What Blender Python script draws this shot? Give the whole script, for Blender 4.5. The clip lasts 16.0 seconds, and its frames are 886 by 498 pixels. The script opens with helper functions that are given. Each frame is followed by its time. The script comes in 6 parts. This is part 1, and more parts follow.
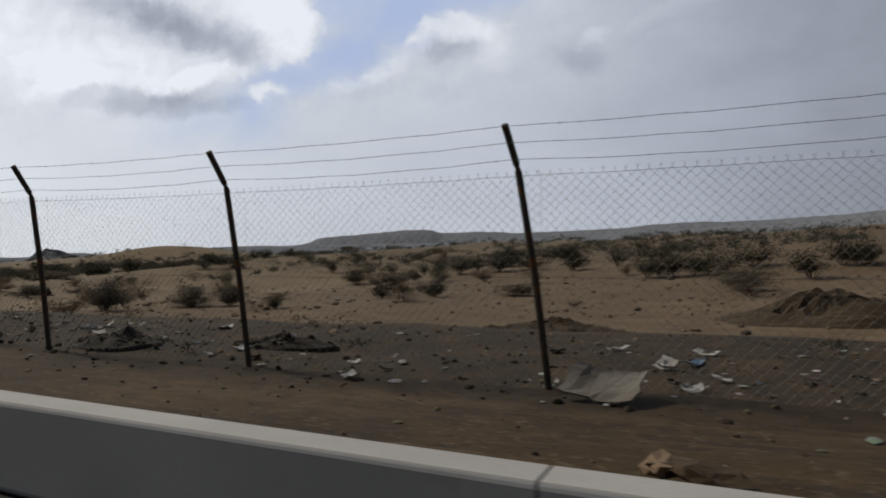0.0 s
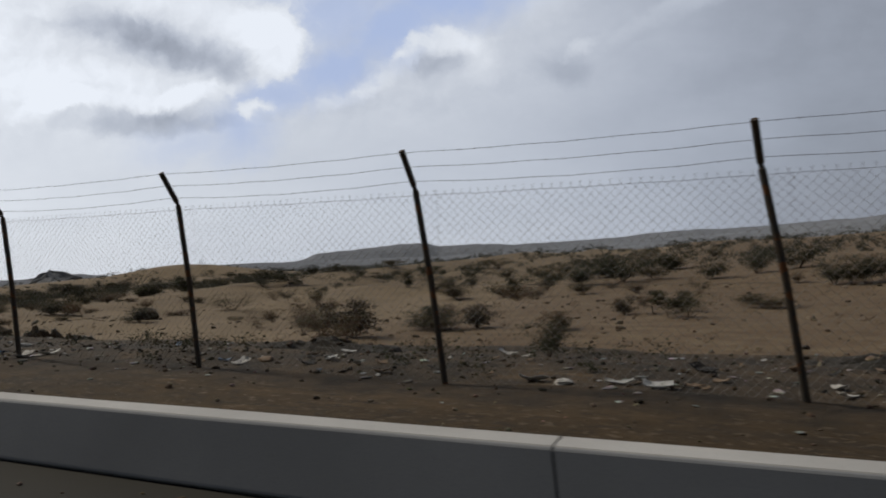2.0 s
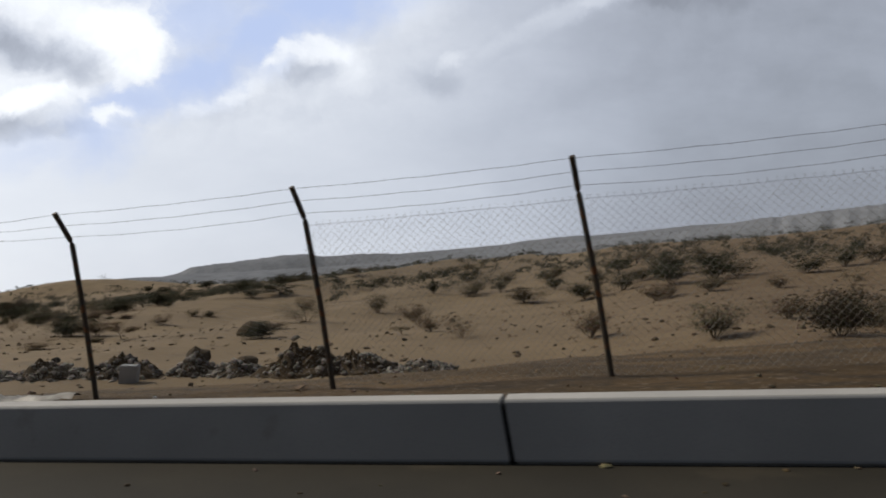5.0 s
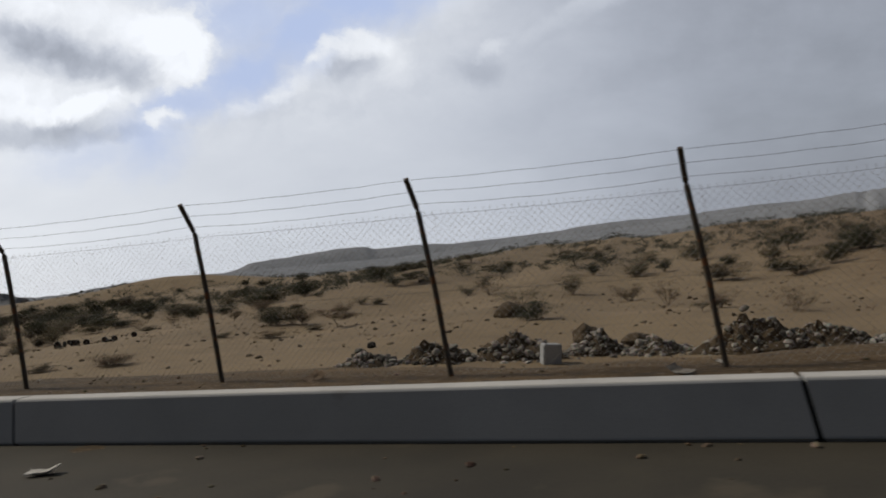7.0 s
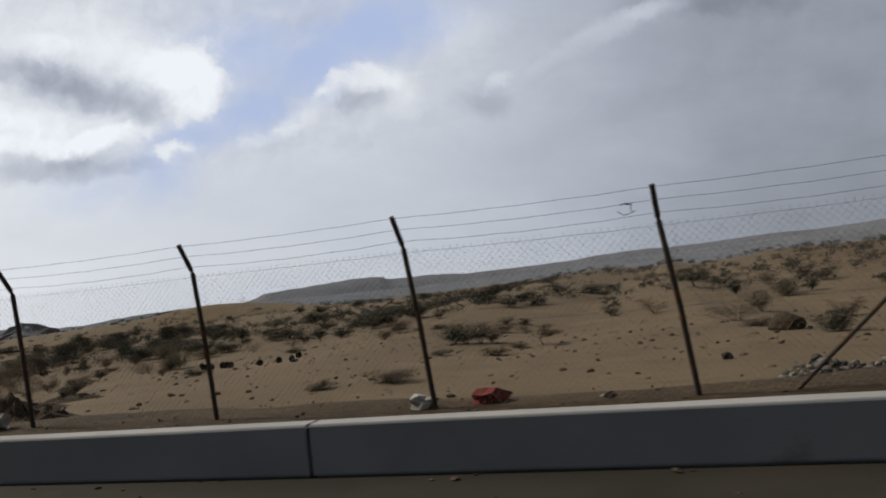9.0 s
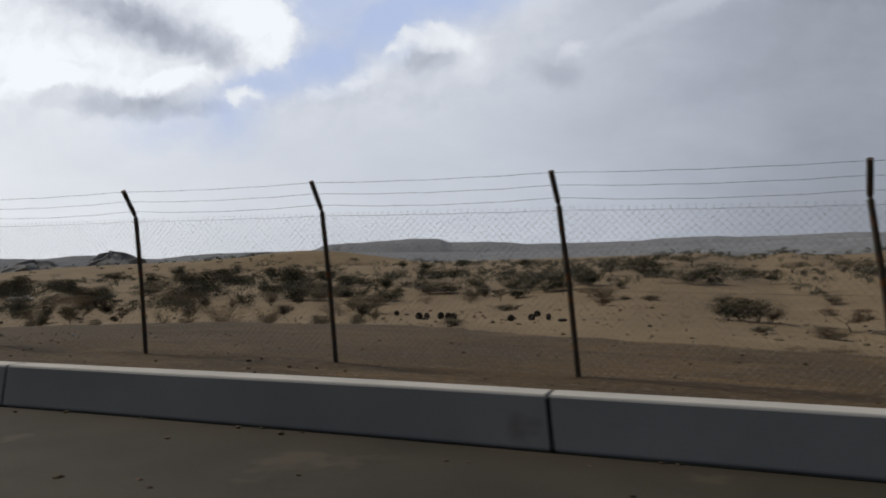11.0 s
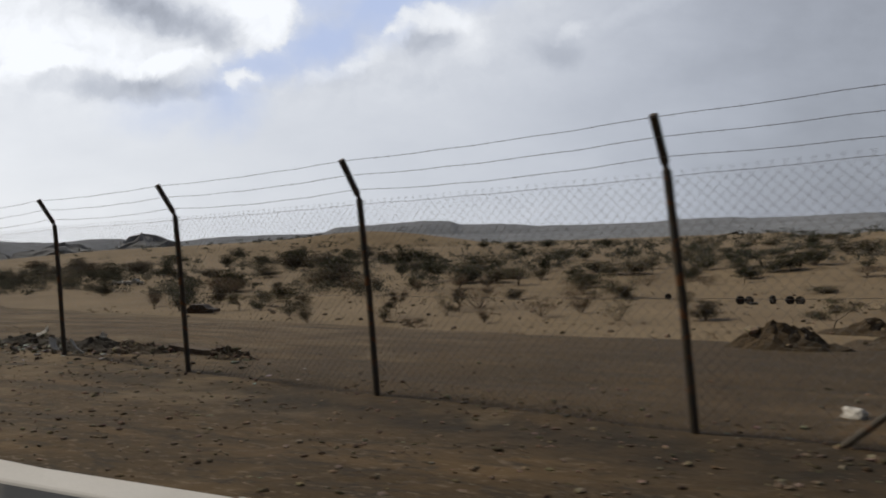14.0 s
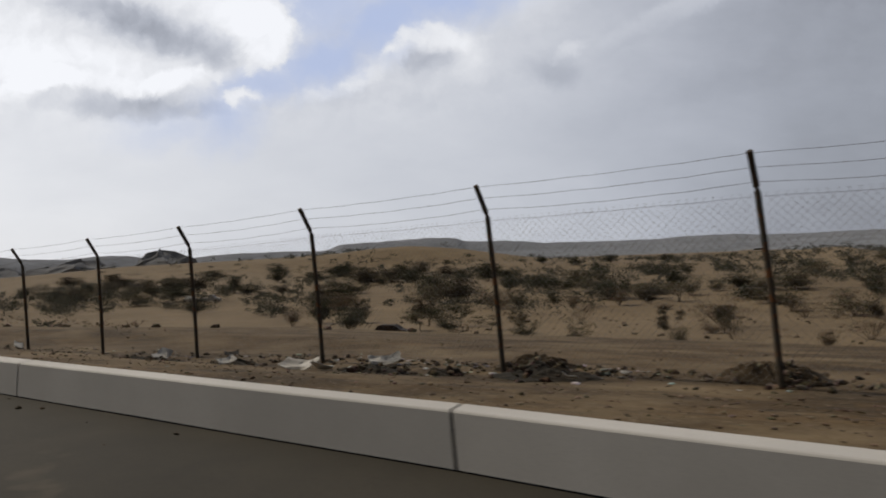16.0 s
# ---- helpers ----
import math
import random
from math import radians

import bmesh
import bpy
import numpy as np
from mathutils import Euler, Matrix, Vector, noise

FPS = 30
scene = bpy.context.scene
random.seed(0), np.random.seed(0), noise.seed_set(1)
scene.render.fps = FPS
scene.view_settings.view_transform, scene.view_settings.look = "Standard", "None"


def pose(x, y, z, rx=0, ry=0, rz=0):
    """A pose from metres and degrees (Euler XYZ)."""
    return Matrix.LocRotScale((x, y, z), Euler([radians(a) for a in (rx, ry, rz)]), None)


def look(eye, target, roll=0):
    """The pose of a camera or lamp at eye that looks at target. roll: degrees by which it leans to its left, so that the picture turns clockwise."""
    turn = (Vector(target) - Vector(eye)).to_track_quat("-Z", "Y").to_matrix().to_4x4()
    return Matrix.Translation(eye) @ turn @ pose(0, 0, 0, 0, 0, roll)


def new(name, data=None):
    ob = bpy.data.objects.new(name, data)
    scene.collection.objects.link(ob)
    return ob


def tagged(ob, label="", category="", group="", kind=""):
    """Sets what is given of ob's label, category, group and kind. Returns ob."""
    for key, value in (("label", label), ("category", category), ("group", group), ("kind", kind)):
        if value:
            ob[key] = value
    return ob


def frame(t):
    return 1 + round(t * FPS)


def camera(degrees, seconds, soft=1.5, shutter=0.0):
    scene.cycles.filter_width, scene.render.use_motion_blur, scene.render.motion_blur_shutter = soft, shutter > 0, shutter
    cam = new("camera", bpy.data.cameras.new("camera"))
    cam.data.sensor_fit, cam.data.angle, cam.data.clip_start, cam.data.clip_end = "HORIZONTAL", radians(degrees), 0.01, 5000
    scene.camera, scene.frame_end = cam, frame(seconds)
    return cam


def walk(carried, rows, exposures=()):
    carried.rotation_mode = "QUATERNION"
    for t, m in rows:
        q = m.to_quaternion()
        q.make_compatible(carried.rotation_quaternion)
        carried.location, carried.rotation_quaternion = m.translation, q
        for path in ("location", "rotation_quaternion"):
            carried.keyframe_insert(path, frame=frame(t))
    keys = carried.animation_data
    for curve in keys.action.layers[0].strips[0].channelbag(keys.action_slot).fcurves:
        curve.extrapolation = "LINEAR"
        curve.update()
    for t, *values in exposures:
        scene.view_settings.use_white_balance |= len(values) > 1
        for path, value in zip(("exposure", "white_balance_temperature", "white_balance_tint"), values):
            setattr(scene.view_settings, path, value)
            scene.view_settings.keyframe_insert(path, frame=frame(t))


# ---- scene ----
import colorsys

# camera: a phone held at the side window of a car, driving along the fence
cam = camera(65.95, 16.0, soft=1.8, shutter=0.06)
ROWS = [  # seconds, x, y, z, pitch, roll, yaw
    (0.0, 1.43, -5.61, 1.090, 0.15, 2.99, 24.32),
    (0.5, -4.11, -5.70, 1.359, 1.08, 4.62, 22.44),
    (1.0, -10.05, -5.79, 1.650, 0.94, 4.27, 23.07),
    (1.5, -16.13, -5.92, 1.887, 2.08, 1.55, 22.44),
    (2.0, -22.12, -6.05, 2.170, 1.21, 4.25, 23.61),
    (2.5, -27.84, -6.24, 2.406, 1.42, 2.11, 26.79),
    (3.0, -33.89, -6.47, 2.675, 0.87, 4.07, 30.34),
    (3.5, -39.98, -6.63, 2.981, 1.40, 3.39, 25.59),
    (3.7, -42.43, -6.74, 3.080, 3.07, 5.43, 21.64),
    (5.8, -67.82, -7.99, 4.111, 0.33, 5.56, 11.04),
    (6.0, -70.30, -8.09, 4.223, 3.05, 7.74, 12.99),
    (6.5, -76.60, -8.32, 4.501, -0.24, 7.35, 15.93),
    (7.0, -82.62, -8.60, 4.771, 0.74, 7.22, 17.20),
    (7.5, -89.12, -8.77, 5.031, 1.79, 8.07, 20.72),
    (8.0, -95.88, -9.07, 5.270, 1.07, 9.85, 24.03),
    (8.5, -102.73, -9.20, 5.506, 1.37, 9.15, 21.43),
    (9.0, -109.17, -9.44, 5.694, 3.38, 7.43, 17.89),
    (9.5, -116.11, -9.60, 5.900, 1.76, 4.77, 19.74),
    (9.7, -118.90, -9.69, 6.004, 1.02, 4.95, 21.97),
    (11.8, -148.54, -10.40, 6.747, 2.03, 0.90, 21.64),
    (12.0, -151.44, -10.40, 6.744, 3.09, 1.87, 21.80),
    (12.5, -158.64, -10.32, 6.747, 2.86, 1.47, 23.06),
    (13.0, -165.32, -10.08, 6.767, 2.19, 2.60, 22.70),
    (13.2, -168.17, -9.92, 6.778, 2.04, 3.15, 22.86),
    (13.5, -172.52, -9.60, 6.780, 0.08, 0.21, 22.87),
    (13.7, -175.42, -9.40, 6.773, 0.39, 2.33, 18.27),
    (14.0, -179.79, -8.94, 6.792, -0.60, 2.11, 22.23),
    (14.2, -182.77, -8.59, 6.806, 0.91, 2.29, 21.57),
    (14.5, -187.21, -8.04, 6.799, 1.07, 0.94, 21.46),
    (15.0, -194.13, -6.95, 6.716, -2.27, 1.06, 22.23),
    (15.5, -201.83, -5.78, 6.681, -0.80, -0.26, 21.10),
    (16.0, -209.45, -4.52, 6.603, 0.86, 2.15, 22.11),
]
walk(cam, [(t, pose(x, y, z, 90 + pitch, roll, yaw)) for t, x, y, z, pitch, roll, yaw in ROWS],
     [(0, -0.25, 6400, 10), (1.5, -0.22, 6350, 10), (2.5, -0.25, 6350, 10), (3.0, -0.42, 6350, 10), (3.5, -0.2, 6400, 10), (6.0, 0.1, 6500, 10), (6.5, -0.08, 6550, 10), (7.5, -0.05, 6500, 10),
      (8.0, -0.2, 6500, 10), (8.5, -0.12, 6500, 10), (9.5, -0.22, 6450, 10), (9.7, -0.12, 6450, 10), (12.0, -0.12, 6500, 10), (12.5, -0.15, 6500, 10), (13.0, -0.32, 6450, 10), (13.5, -0.1, 6600, 10),
      (14.5, -0.04, 6550, 10), (15.0, -0.12, 6550, 10), (15.5, 0.2, 6900, 11), (16.0, -0.12, 6650, 11)])

# world: broken cloud, sun behind thin cloud ahead of the car
SUN_AZ, SUN_EL = 82.0, 43.0          # degrees to the left of +y, and above the horizon
world = bpy.data.worlds.new("sky_world")
scene.world = world
world.use_nodes = True
wn, wl = world.node_tree.nodes, world.node_tree.links
wn.clear()


def put(sock, v):
    if isinstance(v, bpy.types.NodeSocket):
        sock.id_data.links.new(v, sock)
    else:
        sock.default_value = v


def wm(op, a, b=0.0, c=0.0, clamp=False):
    n = wn.new("ShaderNodeMath")
    n.operation, n.use_clamp = op, clamp
    for s, v in zip(n.inputs, (a, b, c)):
        put(s, v)
    return n.outputs[0]


def wdot(a, v):
    n = wn.new("ShaderNodeVectorMath")
    n.operation = "DOT_PRODUCT"
    put(n.inputs[0], a)
    n.inputs[1].default_value = v
    return n.outputs["Value"]


def wmix(fac, a, b):
    n = wn.new("ShaderNodeMix")
    n.data_type = "RGBA"
    put(n.inputs[0], fac)
    put(n.inputs[6], a)
    put(n.inputs[7], b)
    return n.outputs[2]


def wstep(x, lo, hi):
    n = wn.new("ShaderNodeMapRange")
    n.interpolation_type = "SMOOTHSTEP"
    put(n.inputs[0], x)
    for i, v in enumerate((lo, hi, 0.0, 1.0)):
        n.inputs[i + 1].default_value = v
    return n.outputs[0]


coord = wn.new("ShaderNodeTexCoord").outputs["Generated"]
sky = wn.new("ShaderNodeTexSky")
sky.sky_type, sky.sun_disc = "NISHITA", False
sky.sun_elevation, sky.sun_rotation = radians(SUN_EL), radians(-SUN_AZ)
sky.dust_density, sky.air_density = 2.0, 1.0
clear = wn.new("ShaderNodeVectorMath")
clear.operation = "SCALE"
wl.new(sky.outputs[0], clear.inputs[0])
clear.inputs["Scale"].default_value = 0.09

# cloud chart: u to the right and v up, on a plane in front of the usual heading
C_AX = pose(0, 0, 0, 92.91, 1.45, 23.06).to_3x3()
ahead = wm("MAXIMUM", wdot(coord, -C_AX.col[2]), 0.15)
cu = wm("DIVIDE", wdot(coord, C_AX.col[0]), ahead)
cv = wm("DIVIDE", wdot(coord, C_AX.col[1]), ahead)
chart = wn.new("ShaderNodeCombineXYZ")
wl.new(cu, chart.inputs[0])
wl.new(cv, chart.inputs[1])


def wnoise(vec, scale, detail=6.0, rough=0.55, stretch=(1, 1, 1), shift=(0, 0, 0)):
    mp = wn.new("ShaderNodeMapping")
    wl.new(vec, mp.inputs[0])
    mp.inputs["Location"].default_value = shift
    mp.inputs["Scale"].default_value = stretch
    n = wn.new("ShaderNodeTexNoise")
    wl.new(mp.outputs[0], n.inputs["Vector"])
    n.inputs["Scale"].default_value, n.inputs["Detail"].default_value, n.inputs["Roughness"].default_value = scale, detail, rough
    return n


def warped(vec, amount, scale, detail):
    """The chart pushed about by cloud turbulence."""
    c = wn.new("ShaderNodeVectorMath")
    c.operation = "SUBTRACT"
    wl.new(wnoise(vec, scale, detail, 0.6).outputs["Color"], c.inputs[0])
    c.inputs[1].default_value = (0.5, 0.5, 0.5)
    m = wn.new("ShaderNodeVectorMath")
    m.operation = "MULTIPLY_ADD"
    wl.new(c.outputs[0], m.inputs[0])
    m.inputs[1].default_value = (amount, amount * 0.8, 0.0)
    wl.new(vec, m.inputs[2])
    return m.outputs[0]


swirl = warped(warped(chart.outputs[0], 0.075, 8.0, 5.0), 0.030, 30.0, 3.0)
sp = wn.new("ShaderNodeSeparateXYZ")
wl.new(swirl, sp.inputs[0])
U, V = sp.outputs[0], sp.outputs[1]
fine = wnoise(chart.outputs[0], 22.0, 5.0, 0.55).outputs[0]


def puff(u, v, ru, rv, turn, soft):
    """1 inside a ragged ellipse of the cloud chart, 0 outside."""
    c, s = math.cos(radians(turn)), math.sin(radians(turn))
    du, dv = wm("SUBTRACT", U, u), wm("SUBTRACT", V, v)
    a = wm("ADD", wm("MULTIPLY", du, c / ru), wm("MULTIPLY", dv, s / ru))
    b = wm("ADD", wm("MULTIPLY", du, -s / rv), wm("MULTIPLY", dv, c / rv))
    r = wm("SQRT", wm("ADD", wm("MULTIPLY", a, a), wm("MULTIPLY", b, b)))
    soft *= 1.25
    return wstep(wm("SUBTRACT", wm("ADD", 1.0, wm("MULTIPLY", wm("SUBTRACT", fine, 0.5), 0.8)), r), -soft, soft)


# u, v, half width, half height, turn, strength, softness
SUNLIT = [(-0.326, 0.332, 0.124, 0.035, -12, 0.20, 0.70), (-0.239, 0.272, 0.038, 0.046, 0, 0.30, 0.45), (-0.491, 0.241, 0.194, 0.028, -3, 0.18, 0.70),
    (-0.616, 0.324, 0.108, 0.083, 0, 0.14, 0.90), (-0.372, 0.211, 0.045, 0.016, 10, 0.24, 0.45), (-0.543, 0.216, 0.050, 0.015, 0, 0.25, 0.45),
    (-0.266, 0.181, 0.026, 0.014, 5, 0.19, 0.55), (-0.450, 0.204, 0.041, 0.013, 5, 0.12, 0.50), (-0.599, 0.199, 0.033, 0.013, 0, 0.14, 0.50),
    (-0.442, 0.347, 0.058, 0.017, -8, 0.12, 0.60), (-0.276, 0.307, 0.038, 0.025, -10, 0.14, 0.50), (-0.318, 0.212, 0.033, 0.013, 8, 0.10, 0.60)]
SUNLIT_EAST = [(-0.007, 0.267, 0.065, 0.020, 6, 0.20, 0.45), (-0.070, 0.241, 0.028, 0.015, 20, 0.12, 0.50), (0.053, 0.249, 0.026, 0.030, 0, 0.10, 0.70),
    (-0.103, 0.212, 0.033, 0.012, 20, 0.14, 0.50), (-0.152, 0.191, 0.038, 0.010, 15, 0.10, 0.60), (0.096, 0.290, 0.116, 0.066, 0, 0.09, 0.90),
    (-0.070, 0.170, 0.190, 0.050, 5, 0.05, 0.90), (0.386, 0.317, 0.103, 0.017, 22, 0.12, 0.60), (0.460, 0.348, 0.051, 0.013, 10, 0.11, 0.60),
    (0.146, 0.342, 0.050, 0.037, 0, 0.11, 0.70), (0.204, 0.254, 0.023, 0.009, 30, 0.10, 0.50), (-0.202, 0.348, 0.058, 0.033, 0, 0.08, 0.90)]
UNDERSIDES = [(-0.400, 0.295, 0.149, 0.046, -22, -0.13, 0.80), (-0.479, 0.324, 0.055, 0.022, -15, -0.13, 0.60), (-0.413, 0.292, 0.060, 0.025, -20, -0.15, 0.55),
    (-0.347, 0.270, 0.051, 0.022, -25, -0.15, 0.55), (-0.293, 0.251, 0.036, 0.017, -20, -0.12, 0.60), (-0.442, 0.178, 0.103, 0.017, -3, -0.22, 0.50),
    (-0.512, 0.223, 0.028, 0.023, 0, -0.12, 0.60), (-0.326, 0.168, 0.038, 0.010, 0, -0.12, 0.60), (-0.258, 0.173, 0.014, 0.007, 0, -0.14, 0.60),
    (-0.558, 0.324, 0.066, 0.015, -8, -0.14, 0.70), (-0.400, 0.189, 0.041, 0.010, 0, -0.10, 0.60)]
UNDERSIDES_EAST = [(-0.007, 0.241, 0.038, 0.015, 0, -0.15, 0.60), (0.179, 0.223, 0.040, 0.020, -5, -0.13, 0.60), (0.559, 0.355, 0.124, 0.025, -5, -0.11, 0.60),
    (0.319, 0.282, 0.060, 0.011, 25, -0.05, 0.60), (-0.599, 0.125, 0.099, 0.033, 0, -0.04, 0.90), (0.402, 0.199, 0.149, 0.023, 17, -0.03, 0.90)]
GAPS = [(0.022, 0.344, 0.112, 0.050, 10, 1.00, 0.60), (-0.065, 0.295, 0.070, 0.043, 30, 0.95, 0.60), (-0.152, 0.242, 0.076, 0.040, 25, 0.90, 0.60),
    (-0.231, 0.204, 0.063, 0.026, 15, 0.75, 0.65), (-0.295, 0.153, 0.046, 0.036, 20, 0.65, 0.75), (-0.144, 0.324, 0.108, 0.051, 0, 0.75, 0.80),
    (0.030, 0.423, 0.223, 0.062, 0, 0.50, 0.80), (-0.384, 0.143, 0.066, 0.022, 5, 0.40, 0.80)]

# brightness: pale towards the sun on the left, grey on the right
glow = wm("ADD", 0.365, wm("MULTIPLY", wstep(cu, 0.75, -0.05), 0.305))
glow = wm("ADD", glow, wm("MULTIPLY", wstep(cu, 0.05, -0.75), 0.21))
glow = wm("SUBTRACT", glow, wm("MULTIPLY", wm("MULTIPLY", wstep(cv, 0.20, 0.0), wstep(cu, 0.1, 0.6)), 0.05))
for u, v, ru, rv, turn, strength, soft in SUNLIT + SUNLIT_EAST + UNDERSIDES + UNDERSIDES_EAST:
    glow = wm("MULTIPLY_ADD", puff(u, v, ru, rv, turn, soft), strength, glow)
# billows lit from the upper left, strongest in the western clouds
lump = wnoise(swirl, 11.0, 7.0, 0.55).outputs[0]
lump_off = wnoise(swirl, 11.0, 7.0, 0.55, shift=(-0.012, 0.012, 0)).outputs[0]
relief = wm("SUBTRACT", lump_off, lump)
mass = wnoise(swirl, 5.5, 4.0, 0.5).outputs[0]
mass_off = wnoise(swirl, 5.5, 4.0, 0.5, shift=(-0.05, 0.05, 0)).outputs[0]
relief = wm("MULTIPLY_ADD", wm("SUBTRACT", mass_off, mass), 0.35, relief)
glow = wm("MULTIPLY_ADD", relief, wm("MULTIPLY", wstep(cv, 0.10, 0.22), wm("MULTIPLY_ADD", wstep(cu, 0.35, -0.3), 0.42, 0.06)), glow)
streaks = wnoise(warped(chart.outputs[0], 0.05, 5.0, 4.0), 5.0, 6.0, 0.55, stretch=(1, 2.4, 1)).outputs[0]
glow = wm("MULTIPLY_ADD", wm("SUBTRACT", streaks, 0.5), 0.16, glow)
glow = wm("MINIMUM", wm("MAXIMUM", glow, 0.22), 1.04)
tone = wmix(wstep(glow, 0.40, 0.95), (0.945, 0.985, 1.085, 1), (1.0, 1.0, 1.005, 1))
shine = wn.new("ShaderNodeVectorMath")
shine.operation = "SCALE"
wl.new(tone, shine.inputs[0])
wl.new(glow, shine.inputs["Scale"])
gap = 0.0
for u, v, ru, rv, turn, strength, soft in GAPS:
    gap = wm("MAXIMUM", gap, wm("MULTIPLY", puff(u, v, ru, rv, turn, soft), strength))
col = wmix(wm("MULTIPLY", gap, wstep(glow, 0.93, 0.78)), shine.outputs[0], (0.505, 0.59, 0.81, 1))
# behind and overhead, away from the sun: unseen broken cloud darkened to dim surfaces
front = wstep(wdot(coord, -C_AX.col[2]), 0.30, 0.62)
other = wmix(wstep(wnoise(coord, 3.0, 6.0).outputs[0], 0.42, 0.6), (0.058, 0.064, 0.075, 1), (0.098, 0.105, 0.115, 1))
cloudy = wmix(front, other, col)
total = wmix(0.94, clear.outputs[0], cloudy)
tint = wn.new("ShaderNodeVectorMath")
tint.operation = "MULTIPLY"
wl.new(total, tint.inputs[0])
tint.inputs[1].default_value = (0.965, 1.0, 1.05)
bg = wn.new("ShaderNodeBackground")
wl.new(tint.outputs[0], bg.inputs[0])
bg.inputs[1].default_value = 1.0
wl.new(bg.outputs[0], wn.new("ShaderNodeOutputWorld").inputs[0])

sun = new("sun", bpy.data.lights.new("sun", "SUN"))
sun.data.energy, sun.data.angle, sun.data.color = 2.3, radians(6), (1.0, 0.91, 0.76)
a, e = radians(SUN_AZ), radians(SUN_EL)
sun.matrix_world = look((0, 0, 40), (40 * math.sin(a) * math.cos(e), -40 * math.cos(a) * math.cos(e), 40 - 40 * math.sin(e)))

# fence line: post number, x, y, ground height, by stretch of the road
FENCE_A = [
    (0, -0.16, 0.02, -0.03), (1, -3.34, -0.00, -0.03), (2, -6.40, -0.01, 0.01), (3, -9.41, -0.02, 0.07),
    (4, -12.53, -0.02, 0.12), (5, -15.56, -0.00, 0.14), (6, -18.66, 0.01, 0.15), (7, -21.70, 0.02, 0.13),
    (8, -24.80, 0.00, 0.16), (9, -27.87, -0.00, 0.19), (10, -30.92, -0.02, 0.20), (11, -33.95, -0.04, 0.15),
    (12, -36.98, -0.08, 0.17), (13, -40.03, -0.12, 0.19), (14, -43.03, -0.15, 0.25), (15, -46.07, -0.16, 0.28),
    (16, -49.11, -0.18, 0.32),
]
FENCE_B = [
    (22, -67.12, -0.61, -0.18), (23, -70.10, -0.73, 0.04), (24, -73.06, -0.86, 0.10), (25, -76.08, -0.99, 0.13),
    (26, -79.07, -1.09, 0.10), (27, -82.05, -1.17, 0.05), (28, -84.95, -1.23, 0.07), (29, -87.93, -1.28, 0.09),
    (30, -91.04, -1.33, 0.07), (31, -93.99, -1.36, 0.05), (32, -96.99, -1.41, -0.00), (33, -100.00, -1.49, -0.03),
    (34, -102.99, -1.58, -0.04), (35, -106.00, -1.70, 0.03), (36, -108.96, -1.81, -0.00), (37, -111.85, -1.90, 0.02),
    (38, -114.77, -1.99, 0.01), (39, -117.73, -2.07, 0.00), (40, -120.69, -2.14, -0.08), (41, -123.61, -2.22, -0.11),
    (42, -126.61, -2.32, -0.14),
]
FENCE_C = [
    (49, -147.57, -3.11, 0.09), (50, -150.53, -3.24, 0.07), (51, -153.50, -3.38, 0.05), (52, -156.52, -3.53, 0.09),
    (53, -159.53, -3.70, 0.04), (54, -162.47, -3.86, 0.00), (55, -165.46, -4.04, 0.01), (56, -168.38, -4.21, 0.02),
    (57, -171.27, -4.37, 0.02), (58, -174.18, -4.50, 0.03), (59, -177.14, -4.45, 0.01), (60, -179.98, -3.83, -0.05),
    (61, -182.85, -3.19, -0.06),
]
FENCE_D = [
    (62, -185.72, -2.57, -0.06), (63, -188.59, -1.93, -0.04), (64, -191.37, -1.27, -0.06), (65, -194.32, -0.64, -0.11),
    (66, -197.31, 0.01, -0.12), (67, -200.21, 0.68, -0.11), (68, -203.12, 1.35, -0.11), (69, -205.99, 2.03, -0.12),
    (70, -208.93, 2.70, -0.09), (71, -211.90, 3.37, -0.13), (72, -214.85, 4.04, -0.18), (73, -217.76, 4.70, -0.26),
    (74, -220.67, 5.34, -0.32), (75, -223.61, 5.97, -0.39),
]
FENCE = FENCE_A + FENCE_B + FENCE_C + FENCE_D

# ---------- materials ----------


